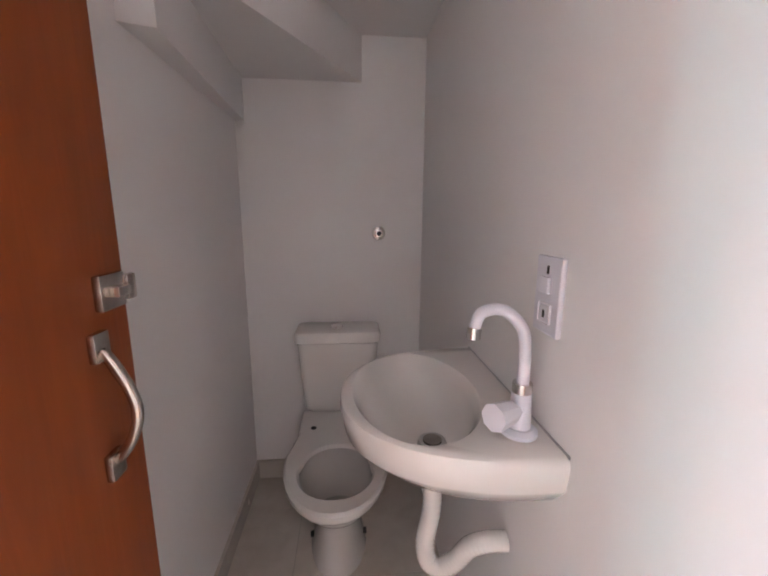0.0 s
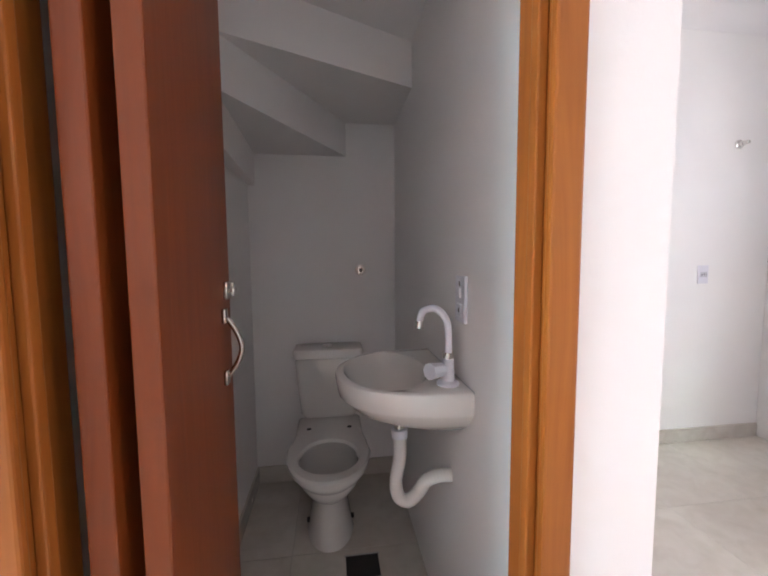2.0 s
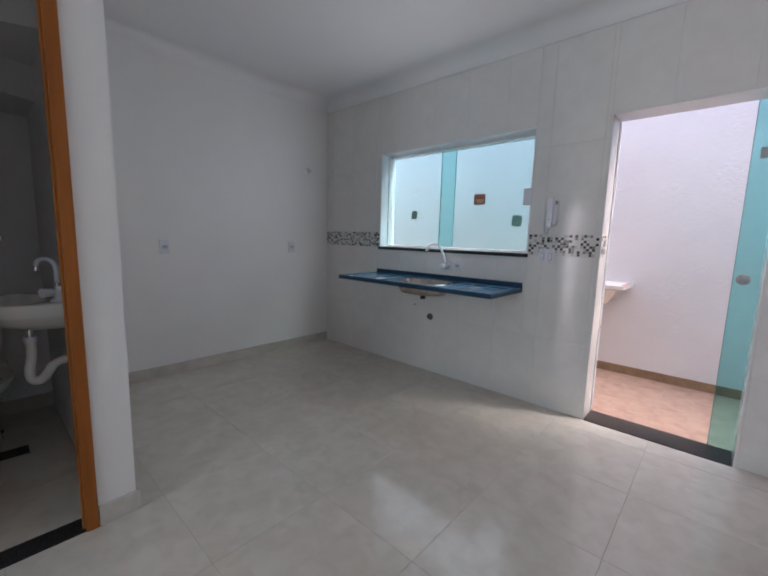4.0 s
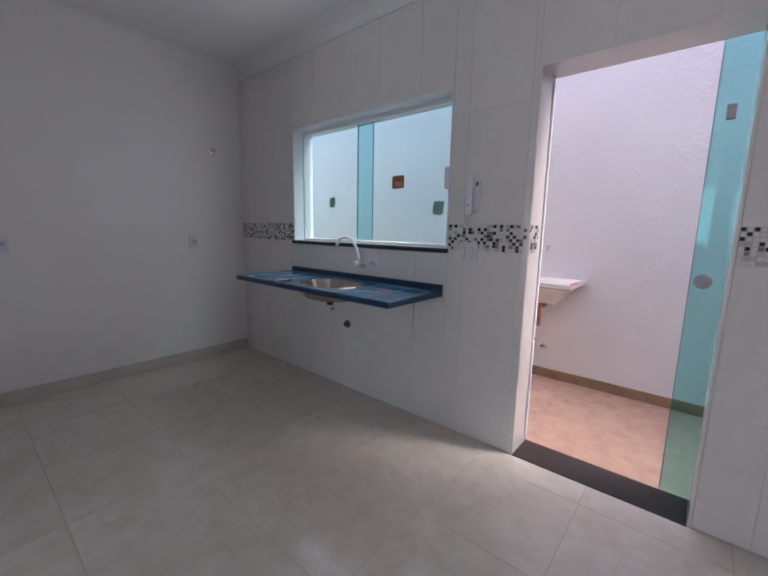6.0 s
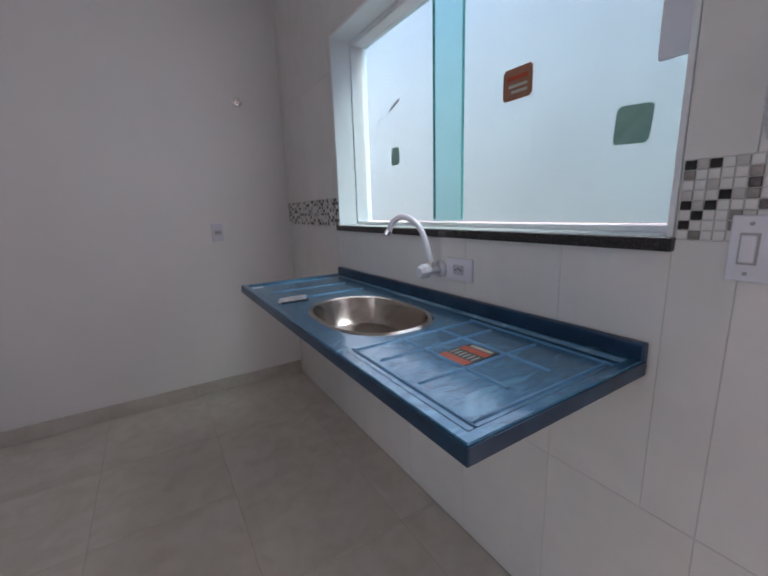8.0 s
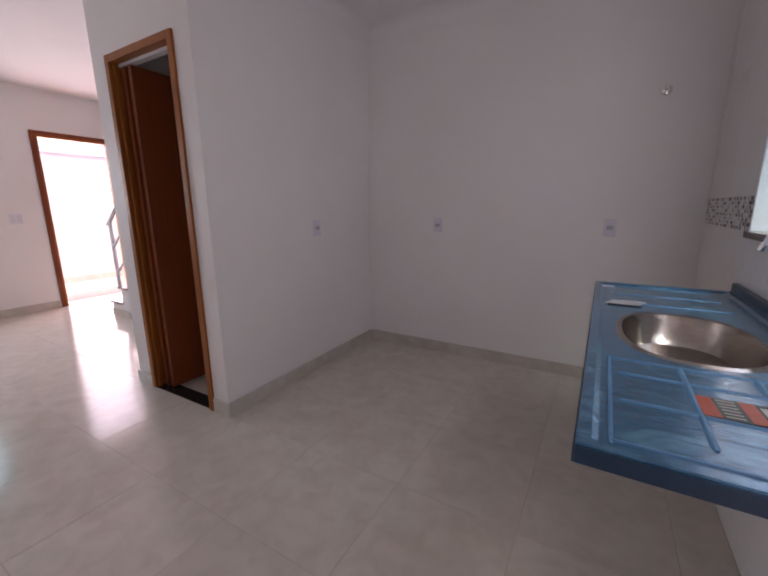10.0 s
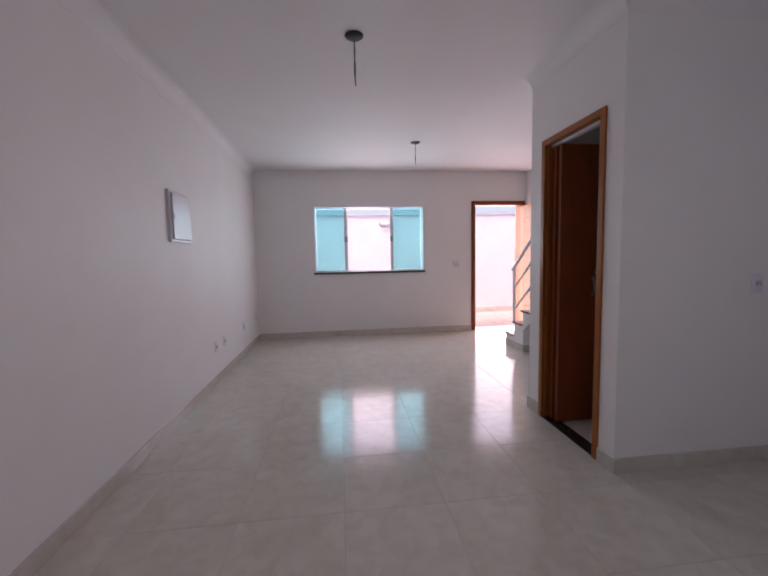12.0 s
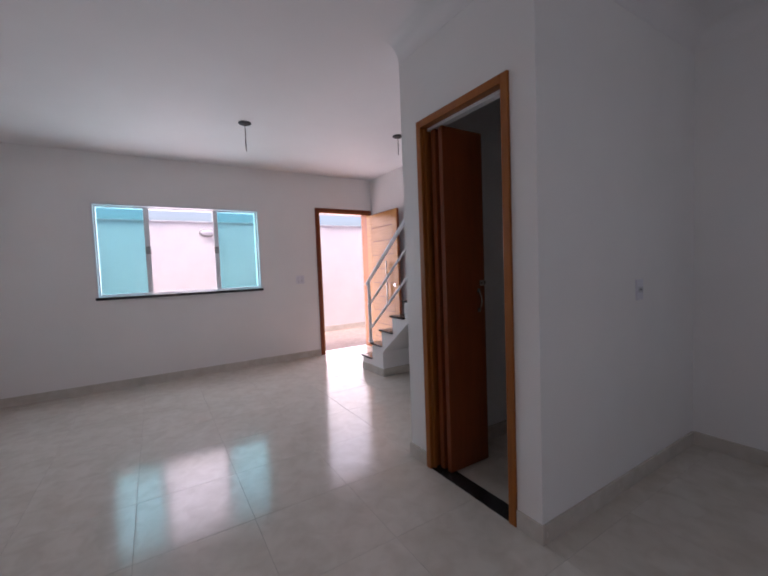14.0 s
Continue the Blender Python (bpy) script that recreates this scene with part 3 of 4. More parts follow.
def stair_rail():
    t = thing("stair_railing", "white metal stair railing with three sloping bars", "railing", at=(0, 0, 0))
    yr = 0.82
    part("post", tube([(-2.95, yr, 0.366), (-2.95, yr, 1.11)], 0.019, 14), ALU, t, "", True)
    part("post", tube([(-1.99, yr, 1.100), (-1.99, yr, 1.85)], 0.019, 14), ALU, t, "", True)
    k = 0.78
    for name, z, r, xs in (("handrail", 1.11, 0.021, -3.0), ("bar", 0.82, 0.013, -2.95), ("bar", 0.52, 0.013, -2.95)):
        part(name, tube([(xs, yr, z + (xs + 2.95) * k), (-1.2, yr, z + 1.75 * k)], r, 12), ALU, t, "", True)
    part("foot_plate", tube([(-2.95, yr, 0.368), (-2.95, yr, 0.376)], 0.036, 16), ALU, t, "", True)
    return t


stair_rail()


def winders():
    """Stepped underside of the turning stair over the lavatory."""
    P = (-0.79, 0.82)
    t = thing("winder_stair_soffit", "white stepped underside of the winding stairs", "staircase")
    far = [(-0.82, LY1), (-0.357, LY1), (LX1, 1.13), (LX1, 0.56), (-0.30, LY0), (LX0, LY0)]
    heads = [1.735, 1.905, 2.085, 2.265, 2.445]
    part("winder", prism([(LX0, 0.80), P, far[0], (LX0, LY1)], 1.58, ZC), PAINT, t)
    for i, z in enumerate(heads):
        a, b = far[i], far[i + 1]
        poly = [P, a, b] if i != 1 else [P, a, (LX1, LY1), b]
        if i == 3:
            poly = [P, a, (LX1, LY0), b]
        if i == 4:
            poly = [P, a, b, (LX0, 0.80)]
        part("winder", prism(poly, z, ZC), PAINT, t)
    return t


winders()


# ---- lavatory things ----
def toilet():
    cx = -0.465
    t = thing("toilet", "white ceramic close-coupled toilet without a seat", "toilet")

    def ring(z, yf, yb, w, n=32):
        r = []
        for k in range(n):
            a = 2 * math.pi * k / n
            c, s = math.cos(a), math.sin(a)
            y = (yf + yb) / 2 - (yb - yf) / 2 * s
            k2 = 1.0 if s > 0 else 0.94
            r.append((cx + w * math.copysign(abs(c) ** 0.9, c) * k2, y, z))
        return r
    outer = [(0.0, 1.02, 1.40, 0.105), (0.02, 1.02, 1.40, 0.10), (0.12, 1.04, 1.39, 0.082), (0.22, 1.02, 1.39, 0.088), (0.29, 0.95, 1.40, 0.125),
             (0.345, 0.88, 1.40, 0.162), (0.375, 0.858, 1.40, 0.176), (0.392, 0.858, 1.40, 0.178), (0.400, 0.866, 1.395, 0.170)]
    inner = [(0.400, 0.915, 1.19, 0.128), (0.390, 0.925, 1.18, 0.120), (0.36, 0.915, 1.19, 0.128), (0.30, 0.93, 1.18, 0.118), (0.24, 0.98, 1.15, 0.085), (0.20, 1.03, 1.12, 0.05)]
    bowl = part("bowl", loft([ring(*r) for r in outer + inner]), CERAMIC, t, "white ceramic bowl", True)
    sh = box(cx - 0.155, cx + 0.155, 1.27, 1.45, 0.335, 0.399, 0.02, seg=3)
    part("shelf", sh, CERAMIC, t, "", True)

    def rect(z, w, y0, y1, r=0.03, n=6):
        p = []
        for sx, sy, a0 in ((1, 1, 0), (-1, 1, 90), (-1, -1, 180), (1, -1, 270)):
            for k in range(n):
                a = radians(a0 + 90 * k / (n - 1))
                p.append((cx + sx * (w - r) + r * math.cos(a), (y0 + y1) / 2 + sy * ((y1 - y0) / 2 - r) + r * math.sin(a), z))
        return p
    body = loft([rect(0.400, 0.130, 1.425, 1.555), rect(0.42, 0.142, 1.415, 1.558), rect(0.56, 0.155, 1.408, 1.56), rect(0.705, 0.165, 1.402, 1.562)])
    tank = part("tank", body, CERAMIC, t, "white ceramic tank", True)
    lid = loft([rect(0.706, 0.168, 1.398, 1.562), rect(0.712, 0.174, 1.392, 1.563), rect(0.742, 0.176, 1.390, 1.563), rect(0.754, 0.170, 1.396, 1.56), rect(0.757, 0.155, 1.41, 1.55)])
    part("lid", lid, CERAMIC, tank, "white tank lid", True)
    part("flush_button", tube([(cx - 0.005, 1.475, 0.757), (cx - 0.005, 1.475, 0.764)], [0.026, 0.024], 20), CHROME, tank, "chrome flush button", True)
    for sx in (-1, 1):
        part("bolt_cap", tube([(cx + sx * 0.088, 1.17, 0.045), (cx + sx * 0.104, 1.17, 0.045)], 0.011, 10), DARK, t)
    part("hinge_hole", tube([(cx - 0.095, 1.30, 0.399), (cx - 0.095, 1.30, 0.4015)], 0.011, 12), DARK, t)
    part("hinge_hole", tube([(cx + 0.095, 1.30, 0.399), (cx + 0.095, 1.30, 0.4015)], 0.011, 12), DARK, t)
    part("water", tube([(cx, 1.075, 0.226), (cx, 1.075, 0.228)], 0.075, 24), glazing("water", (0.9, 0.92, 0.92)), t)
    return t


toilet()


def basin():
    t = thing("wash_basin", "small white ceramic wall-hung wash basin", "basin")
    x0, yc, n, m = LX1 - 0.001, 0.642, 40, 14

    def dring(z, rx, ry, e=2.35):
        """D-shaped outline, flat along the wall."""
        p = []
        for k in range(n):
            a = math.pi * (k / (n - 1)) + math.pi / 2
            c, s = math.cos(a), math.sin(a)
            p.append((x0 - rx * abs(c) ** (2 / e), yc + ry * math.copysign(abs(s) ** (2 / e), s), z))
        p += [(x0, yc - ry + 2 * ry * (k + 1) / (m + 1), z) for k in range(m)]
        return p
    body = [dring(0.735, 0.13, 0.10), dring(0.745, 0.20, 0.15), dring(0.78, 0.285, 0.20), dring(0.812, 0.320, 0.226), dring(0.820, 0.328, 0.231), dring(0.862, 0.335, 0.236),
            dring(0.872, 0.332, 0.233), dring(0.876, 0.324, 0.227)]

    def iring(z, rx, ry, cx, cy):
        """Oval ring, matched point by point to the outline."""
        p = []
        for k in range(n + m):
            a = radians(68 + 224 * k / (n - 1)) if k < n else radians(292 + 136 * (k - n + 1) / (m + 1))
            p.append((cx + rx * math.cos(a), cy + ry * math.sin(a), z))
        return p
    hollow = [iring(0.876, 0.124, 0.192, -0.288, 0.648), iring(0.871, 0.119, 0.186, -0.288, 0.648), iring(0.845, 0.110, 0.172, -0.285, 0.645), iring(0.805, 0.092, 0.140, -0.278, 0.638),
              iring(0.780, 0.065, 0.090, -0.268, 0.630), iring(0.771, 0.042, 0.050, -0.258, 0.622), iring(0.769, 0.02, 0.02, -0.253, 0.62)]
    bm = loft(body + hollow)
    part("bowl", bm, CERAMIC, t, "white ceramic bowl", True)
    dr = tube([(-0.253, 0.62, 0.7690), (-0.253, 0.62, 0.777)], [0.031, 0.027], 20)
    dr2 = part("drain", dr, CHROME, t, "chrome drain", True)
    part("strainer", tube([(-0.253, 0.62, 0.7775), (-0.253, 0.62, 0.779)], 0.019, 16), STEEL, dr2)
    # sealing bead along the wall
    part("seal", box(LX1 - 0.003, LX1 - 0.0005, 0.41, 0.875, 0.868, 0.878), GREYPL, t, "grey joint at the wall")
    part("tailpiece", tube([(-0.245, 0.64, 0.665), (-0.245, 0.64, 0.736)], 0.0165, 14), CHROME, t, "chrome tailpiece", True)
    pts = curve([(-0.245, 0.64, 0.675), (-0.245, 0.638, 0.60), (-0.258, 0.632, 0.53), (-0.252, 0.625, 0.485), (-0.225, 0.615, 0.475), (-0.198, 0.602, 0.505), (-0.175, 0.590, 0.548), (-0.14, 0.582, 0.566), (-0.102, 0.580, 0.566)], 14)
    rs = [0.0200 + 0.0006 * math.sin(i * 2.1) for i in range(len(pts))]
    part("trap_hose", tube(pts, rs, 14), CERAMIC, t, "white corrugated siphon hose", True)
    part("collar", tube([(-0.245, 0.64, 0.665), (-0.245, 0.64, 0.690)], 0.025, 16), PLASTIC, t, "", True)
    return t


basin()


def basin_tap():
    x, y, z = -0.146, 0.480, 0.8765
    t = thing("basin_tap", "white plastic swan-neck tap with chrome rings on the basin", "tap")
    part("base", tube([(x, y, z), (x, y, z + 0.006), (x, y, z + 0.012)], [0.029, 0.029, 0.022], 20), PLASTIC, t, "", True)
    part("body", tube([(x, y, z + 0.012), (x, y, z + 0.070)], [0.0175, 0.0155], 18), PLASTIC, t, "", True)
    part("ring", tube([(x, y, z + 0.070), (x, y, z + 0.086)], 0.0150, 18), CHROME, t, "chrome ring", True)
    neck = curve([(x, y, z + 0.084), (x, y, z + 0.132), (x - 0.005, y + 0.005, z + 0.172), (x - 0.028, y + 0.026, z + 0.196), (x - 0.054, y + 0.050, z + 0.186), (x - 0.062, y + 0.058, z + 0.158)], 8)
    part("neck", tube(neck, 0.0097, 16), PLASTIC, t, "", True)
    e = neck[-1]
    part("nozzle", tube([(e.x, e.y, e.z + 0.002), (e.x - 0.001, e.y, e.z - 0.018)], 0.0118, 16), CHROME, t, "chrome nozzle", True)
    dx, dy = -0.86, -0.50
    k = tube([(x, y, z + 0.042), (x + dx * 0.024, y + dy * 0.024, z + 0.044), (x + dx * 0.025, y + dy * 0.025, z + 0.044), (x + dx * 0.068, y + dy * 0.068, z + 0.047)], [0.012, 0.012, 0.018, 0.022], 8)
    part("knob", k, PLASTIC, t, "faceted white knob")
    return t


basin_tap()


def wall_plate(label, m, w=0.075, h=0.118, kind="socket", group="wall sockets and switches", name="wall_socket"):
    """White electrical plate; local x along the wall, y out of it."""
    t = thing(name, label, "switch" if kind == "switch" else "socket", group)
    t.matrix_world = m
    part("plate", box(-w / 2, w / 2, 0.0, 0.009, -h / 2, h / 2, 0.003), PLASTIC, t)
    if kind == "switch":
        for i in range(max(1, round(w / 0.07))):
            c = -w / 2 + (i + 0.5) * w / max(1, round(w / 0.07))
            part("surround", box(c - 0.013, c + 0.013, 0.0088, 0.0102, -0.027, 0.027), GREYPL, t)
            part("rocker", box(c - 0.010, c + 0.010, 0.0103, 0.0150, -0.023, 0.023, 0.002), PLASTIC, t)
            for z in (-0.042, 0.042):
                part("screw", tube([(c, 0.009, z), (c, 0.0103, z)], 0.0035, 8), GREYPL, t)
    elif kind == "both":
        part("rocker", box(-0.013, 0.013, 0.0095, 0.0155, 0.004, 0.030, 0.003), PLASTIC, t)
        part("slot", box(-0.0025, 0.0025, 0.0091, 0.0103, 0.034, 0.047), DARK, t)
        part("socket_face", box(-0.017, 0.017, 0.0092, 0.011, -0.044, -0.012, 0.003), PLASTIC, t)
        part("slot", box(-0.0025, 0.0025, 0.0112, 0.0122, -0.035, -0.023), DARK, t)
    else:
        part("socket_face", box(-0.021, 0.021, 0.0092, 0.0112, -0.016, 0.016, 0.004), PLATEG, t)
        for dx in (-0.011, 0.0, 0.011):
            part("pin_hole", tube([(dx, 0.0112, -0.001 if dx else 0.003), (dx, 0.0122, -0.001 if dx else 0.003)], 0.0032, 8), DARK, t)
    return t


wall_plate("white switch and socket plate on the lavatory wall", pose(LX1, 0.500, 1.097, 0, 0, 90), 0.072, 0.122, "both")
wall_plate("white socket plate on the white partition", pose(0.0, 0.876, 1.088, 0, 0, -90), 0.072, 0.115)
wall_plate("white socket plate on the white kitchen wall", pose(0.663, YN, 1.088, 0, 0, 180), 0.072, 0.115)
wall_plate("white socket plate on the white kitchen wall", pose(1.88, YN, 1.088, 0, 0, 180), 0.072, 0.115)
wall_plate("white socket plate above the sink", pose(XE, -0.125, 0.993, 0, 0, 90), 0.118, 0.075)
wall_plate("white double switch plate below the mosaic band", pose(XE - 0.003, -0.850, 1.11, 0, 0, 90), 0.108, 0.112, "switch", name="light_switch")
wall_plate("white switch plate beside the front door", pose(XW, 0.388, 1.14, 0, 0, -90), 0.118, 0.118, "switch", name="light_switch")
for x in (-2.10, -2.38, -3.23, -3.97):
    wall_plate("low white socket plate on the long wall", pose(x, YS, 0.385, 0, 0, 0), 0.072, 0.115)


def wall_pipe(label, m, r=0.020, group="capped pipe outlets", metal=CHROME):
    t = thing("pipe_outlet", label, "pipe", group)
    t.matrix_world = m
    part("flange", tube([(0, 0, 0), (0, 0.006, 0), (0, 0.010, 0)], [r * 1.45, r * 1.4, r], 20), metal, t, "", True)
    part("stub", tube([(0, 0.009, 0), (0, 0.030, 0)], r * 0.75, 16), metal, t, "", True)
    part("opening", tube([(0, 0.0302, 0), (0, 0.0312, 0)], r * 0.5, 14), DARK, t)
    return t


wall_pipe("chrome pipe outlet on the lavatory wall", pose(-0.288, LY1, 1.143, 0, 0, 180), 0.0205)
kp = wall_pipe("chrome pipe outlet high on the kitchen wall", pose(2.085, YN, 1.895, 0, 0, 180), 0.020)
part("tap_stub", tube([(0, 0.028, 0), (0.0, 0.055, 0), (-0.0, 0.062, 0)], [0.012, 0.012, 0.008], 12), CHROME, kp, "", True)
wd = wall_pipe("dark open drain pipe in the tiled wall", pose(XE - 0.001, 0.133, 0.512, 0, 0, 90), 0.021, metal=OLDPIPE)

fdn = tagged(finish("floor_drain", box(-0.405, -0.275, 0.875, 0.985, 0.0005, 0.004, 0.001), DARK), "dark square floor drain opening in the lavatory tiles", "drain")
part("rim", box(-0.410, -0.270, 0.985, 0.990, 0.0005, 0.005), GREYPL, fdn)
part("rim", box(-0.410, -0.270, 0.870, 0.875, 0.0005, 0.005), GREYPL, fdn)

# ---- kitchen things ----
SX0, SX1, SY0, SY1, SZ = 1.84, 2.352, -0.692, 0.798, 0.868


def sink_top():
    t = thing("sink_top", "stainless sink top covered with blue protective film on the wall", "sink")
    cx, cy, rx, ry = 2.082, 0.02, 0.158, 0.226
    n = 64

    def rect(x0, x1, y0, y1, z):
        p = []
        for k in range(n):
            a = 2 * math.pi * k / n
            c, s = math.cos(a), math.sin(a)
            dx = (x1 - cx if c > 0 else cx - x0)
            dy = (y1 - cy if s > 0 else cy - y0)
            q = min(dx / abs(c) if abs(c) > 1e-6 else 1e9, dy / abs(s) if abs(s) > 1e-6 else 1e9)
            p.append([cx + q * c, cy + q * s, z])
        for ex in (x0, x1):
            for ey in (y0, y1):
                j = min(range(n), key=lambda i: (p[i][0] - ex) ** 2 + (p[i][1] - ey) ** 2)
                p[j] = [ex, ey, z]
        return p
    ov = lambda f, z: oval(cx, cy, z, rx * f, ry * f, n, 2.5)
    top = loft([rect(SX0, SX1, SY0, SY1, SZ - 0.034), rect(SX0, SX1, SY0, SY1, SZ - 0.002), rect(SX0 + 0.003, SX1 - 0.003, SY0 + 0.003, SY1 - 0.003, SZ), rect(SX0 + 0.022, SX1 - 0.03, SY0 + 0.022, SY1 - 0.022, SZ),
                rect(SX0 + 0.032, SX1 - 0.04, SY0 + 0.032, SY1 - 0.032, SZ - 0.006), ov(1.10, SZ - 0.006)], False)
    part("film_top", top, FILM, t, "blue protective film over the steel")
    rim = loft([ov(1.098, SZ - 0.0062), ov(1.06, SZ - 0.001), ov(1.0, SZ - 0.004), ov(0.965, SZ - 0.025), ov(0.91, SZ - 0.070), ov(0.82, SZ - 0.096), ov(0.55, SZ - 0.106), ov(0.2, SZ - 0.110), ov(0.01, SZ - 0.111)], False)
    out = loft([ov(1.07, SZ - 0.008), ov(0.99, SZ - 0.025), ov(0.94, SZ - 0.074), ov(0.84, SZ - 0.101), ov(0.55, SZ - 0.111), ov(0.2, SZ - 0.115), ov(0.01, SZ - 0.116)], False)
    bowl = part("bowl", rim, STEEL, t, "bare oval steel bowl", True)
    part("bowl_shell", out, STEEL, bowl, "", True)
    part("drain", tube([(cx, cy, SZ - 0.112), (cx, cy, SZ - 0.107)], 0.034, 20), CHROME, bowl, "chrome drain", True)
    part("tail", tube([(cx, cy, SZ - 0.115), (cx, cy, SZ - 0.121), (cx, cy, SZ - 0.123), (cx, cy, SZ - 0.150)], [0.04, 0.04, 0.022, 0.022], 16), DARK, bowl, "dark drain tail under the bowl", True)
    part("underside", box(SX0 + 0.012, SX1 - 0.004, SY0 + 0.012, cy - 0.27, SZ - 0.030, SZ - 0.018), STEEL, t)
    part("underside", box(SX0 + 0.012, SX1 - 0.004, cy + 0.27, SY1 - 0.012, SZ - 0.030, SZ - 0.018), STEEL, t)
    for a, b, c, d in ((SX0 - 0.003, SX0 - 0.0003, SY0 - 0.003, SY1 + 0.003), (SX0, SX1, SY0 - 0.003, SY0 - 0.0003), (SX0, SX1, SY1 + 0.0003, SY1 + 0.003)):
        part("edge_film", box(a, b, c, d, SZ - 0.034, SZ - 0.004, 0.001), FILMEDGE, t, "blue film on the folded edge, coloured darker than the top")
    part("upstand", box(SX1 - 0.012, XE - 0.0012, SY0, SY1, SZ - 0.033, SZ + 0.036, 0.004), FILMEDGE, t, "blue film-covered upstand at the wall, coloured darker than the top")

    def ridge(p, q, w=0.006):
        p, q = Vector(p), Vector(q)
        d = (q - p).normalized()
        s = Vector((-d.y, d.x, 0)) * w
        z0, z1 = SZ - 0.0060, SZ - 0.0035
        rr = []
        for e, f in ((p, 0.5), (p + d * 0.008, 1.0), (q - d * 0.008, 1.0), (q, 0.5)):
            rr.append([e + s * f + Vector((0, 0, z0)), e + s * 0.5 * f + Vector((0, 0, z1)), e - s * 0.45 * f + Vector((0, 0, z1)), e - s * f + Vector((0, 0, z0))])
        part("drainer_ridge", loft(rr), FILMSHEEN, t, "raised drainer ridge under the film", True)
    for x in (2.028, 2.156):
        ridge((x, -0.262, 0), (x, -0.605, 0))
    for y in (-0.352, -0.492):
        ridge((1.905, y, 0), (2.262, y, 0), 0.006)
    for x in (1.888, 2.285):
        ridge((x, -0.25, 0), (x, -0.66, 0), 0.005)
    ridge((1.888, -0.648, 0), (2.285, -0.648, 0), 0.005)
    ridge((1.888, -0.262, 0), (2.285, -0.262, 0), 0.006)
    for y in (0.38, 0.55, 0.72):
        ridge((1.905, y, 0), (2.262, y, 0), 0.005)
    return t


sink_top()


def film_label():
    t = thing("paper_label", "orange and dark green printed label on the blue film", "label")
    bm = box(-0.057, 0.057, -0.043, 0.043, 0, 0.0008)
    o = part("sheet", bm, DGREEN, t)
    for x0, x1 in ((-0.056, -0.030), (0.010, 0.034)):
        part("orange_panel", box(x0, x1, -0.041, 0.041, 0.0009, 0.0014), ORANGE, t)
    for i in range(6):
        part("print_bar", box(-0.024, 0.003, -0.034 + i * 0.013, -0.030 + i * 0.013, 0.0009, 0.0013), CREAM, t)
    part("logo_bar", box(0.039, 0.050, -0.034, 0.030, 0.0009, 0.0014), CREAM, t)
    t.matrix_world = pose(2.088, -0.440, SZ - 0.0056, 0, 0, 3)
    return t


film_label()
pk = thing("plastic_sachet", "small silver plastic sachet with a dark edge on the sink", "packet", at=(1.945, 0.372, SZ - 0.006))
b = bmesh.new()
bmesh.ops.create_grid(b, x_segments=10, y_segments=8, size=0.5)
for v in b.verts:
    u, w = v.co.x, v.co.y
    v.co = (u * 0.11 + w * 0.03, w * 0.075, 0.004 + 0.007 * math.cos(u * 3.0) * math.cos(w * 3.0) + 0.002 * noise.noise((u * 7, w * 7, 1)))
bmesh.ops.solidify(b, geom=b.faces[:], thickness=0.003)
part("foil", b, simple("sachet_foil", (0.62, 0.60, 0.62), (0.42, 0.40, 0.42), 0.3, 0.3, scale=40), pk, "", True)
part("seam", box(-0.058, 0.05, -0.046, -0.038, 0.0005, 0.005, 0.002), DARK, pk, "dark sealed seam")
tagged(finish("paper_scrap", box(1.865, 1.915, 0.690, 0.712, SZ - 0.0055, SZ - 0.0015, 0.001), PLASTIC), "tiny white paper scrap on the sink", "scrap")


def kitchen_tap():
    y, z = -0.028, 0.985
    t = thing("kitchen_tap", "white plastic wall tap with a curved spout over the sink", "tap")
    x = XE - 0.001
    part("flange", tube([(x, y, z), (x - 0.006, y, z), (x - 0.014, y, z)], [0.030, 0.030, 0.020], 20), PLASTIC, t, "", True)
    part("body", tube([(x - 0.012, y, z), (x - 0.062, y, z)], 0.0155, 16), PLASTIC, t, "", True)
    part("knob", tube([(x - 0.055, y, z - 0.001), (x - 0.066, y, z - 0.001), (x - 0.085, y, z - 0.002), (x - 0.098, y, z - 0.003)], [0.019, 0.026, 0.026, 0.017], 8), PLASTIC, t, "faceted white knob")
    part("ring", tube([(x - 0.048, y, z + 0.012), (x - 0.048, y, z + 0.030)], 0.014, 16), CHROME, t, "chrome ring", True)
    neck = curve([(x - 0.048, y, z + 0.028), (x - 0.055, y + 0.018, z + 0.10), (x - 0.070, y + 0.042, z + 0.155), (x - 0.098, y + 0.082, z + 0.184), (x - 0.122, y + 0.118, z + 0.168), (x - 0.130, y + 0.130, z + 0.138)], 8)
    part("spout", tube(neck, 0.0100, 16), PLASTIC, t, "", True)
    e = neck[-1]
    part("nozzle", tube([e, (e.x - 0.006, e.y + 0.006, e.z - 0.016)], 0.0125, 14), CHROME, t, "chrome nozzle", True)
    return t


kitchen_tap()


def capsule(cx, w, z0, z1, n=10):
    """Outline with round ends, upright, as (x, z)."""
    r = w / 2
    up = [(cx + r * math.cos(math.pi * k / n), z1 - r + r * math.sin(math.pi * k / n)) for k in range(n + 1)]
    dn = [(cx - r * math.cos(math.pi * k / n), z0 + r - r * math.sin(math.pi * k / n)) for k in range(n + 1)]
    return up + dn


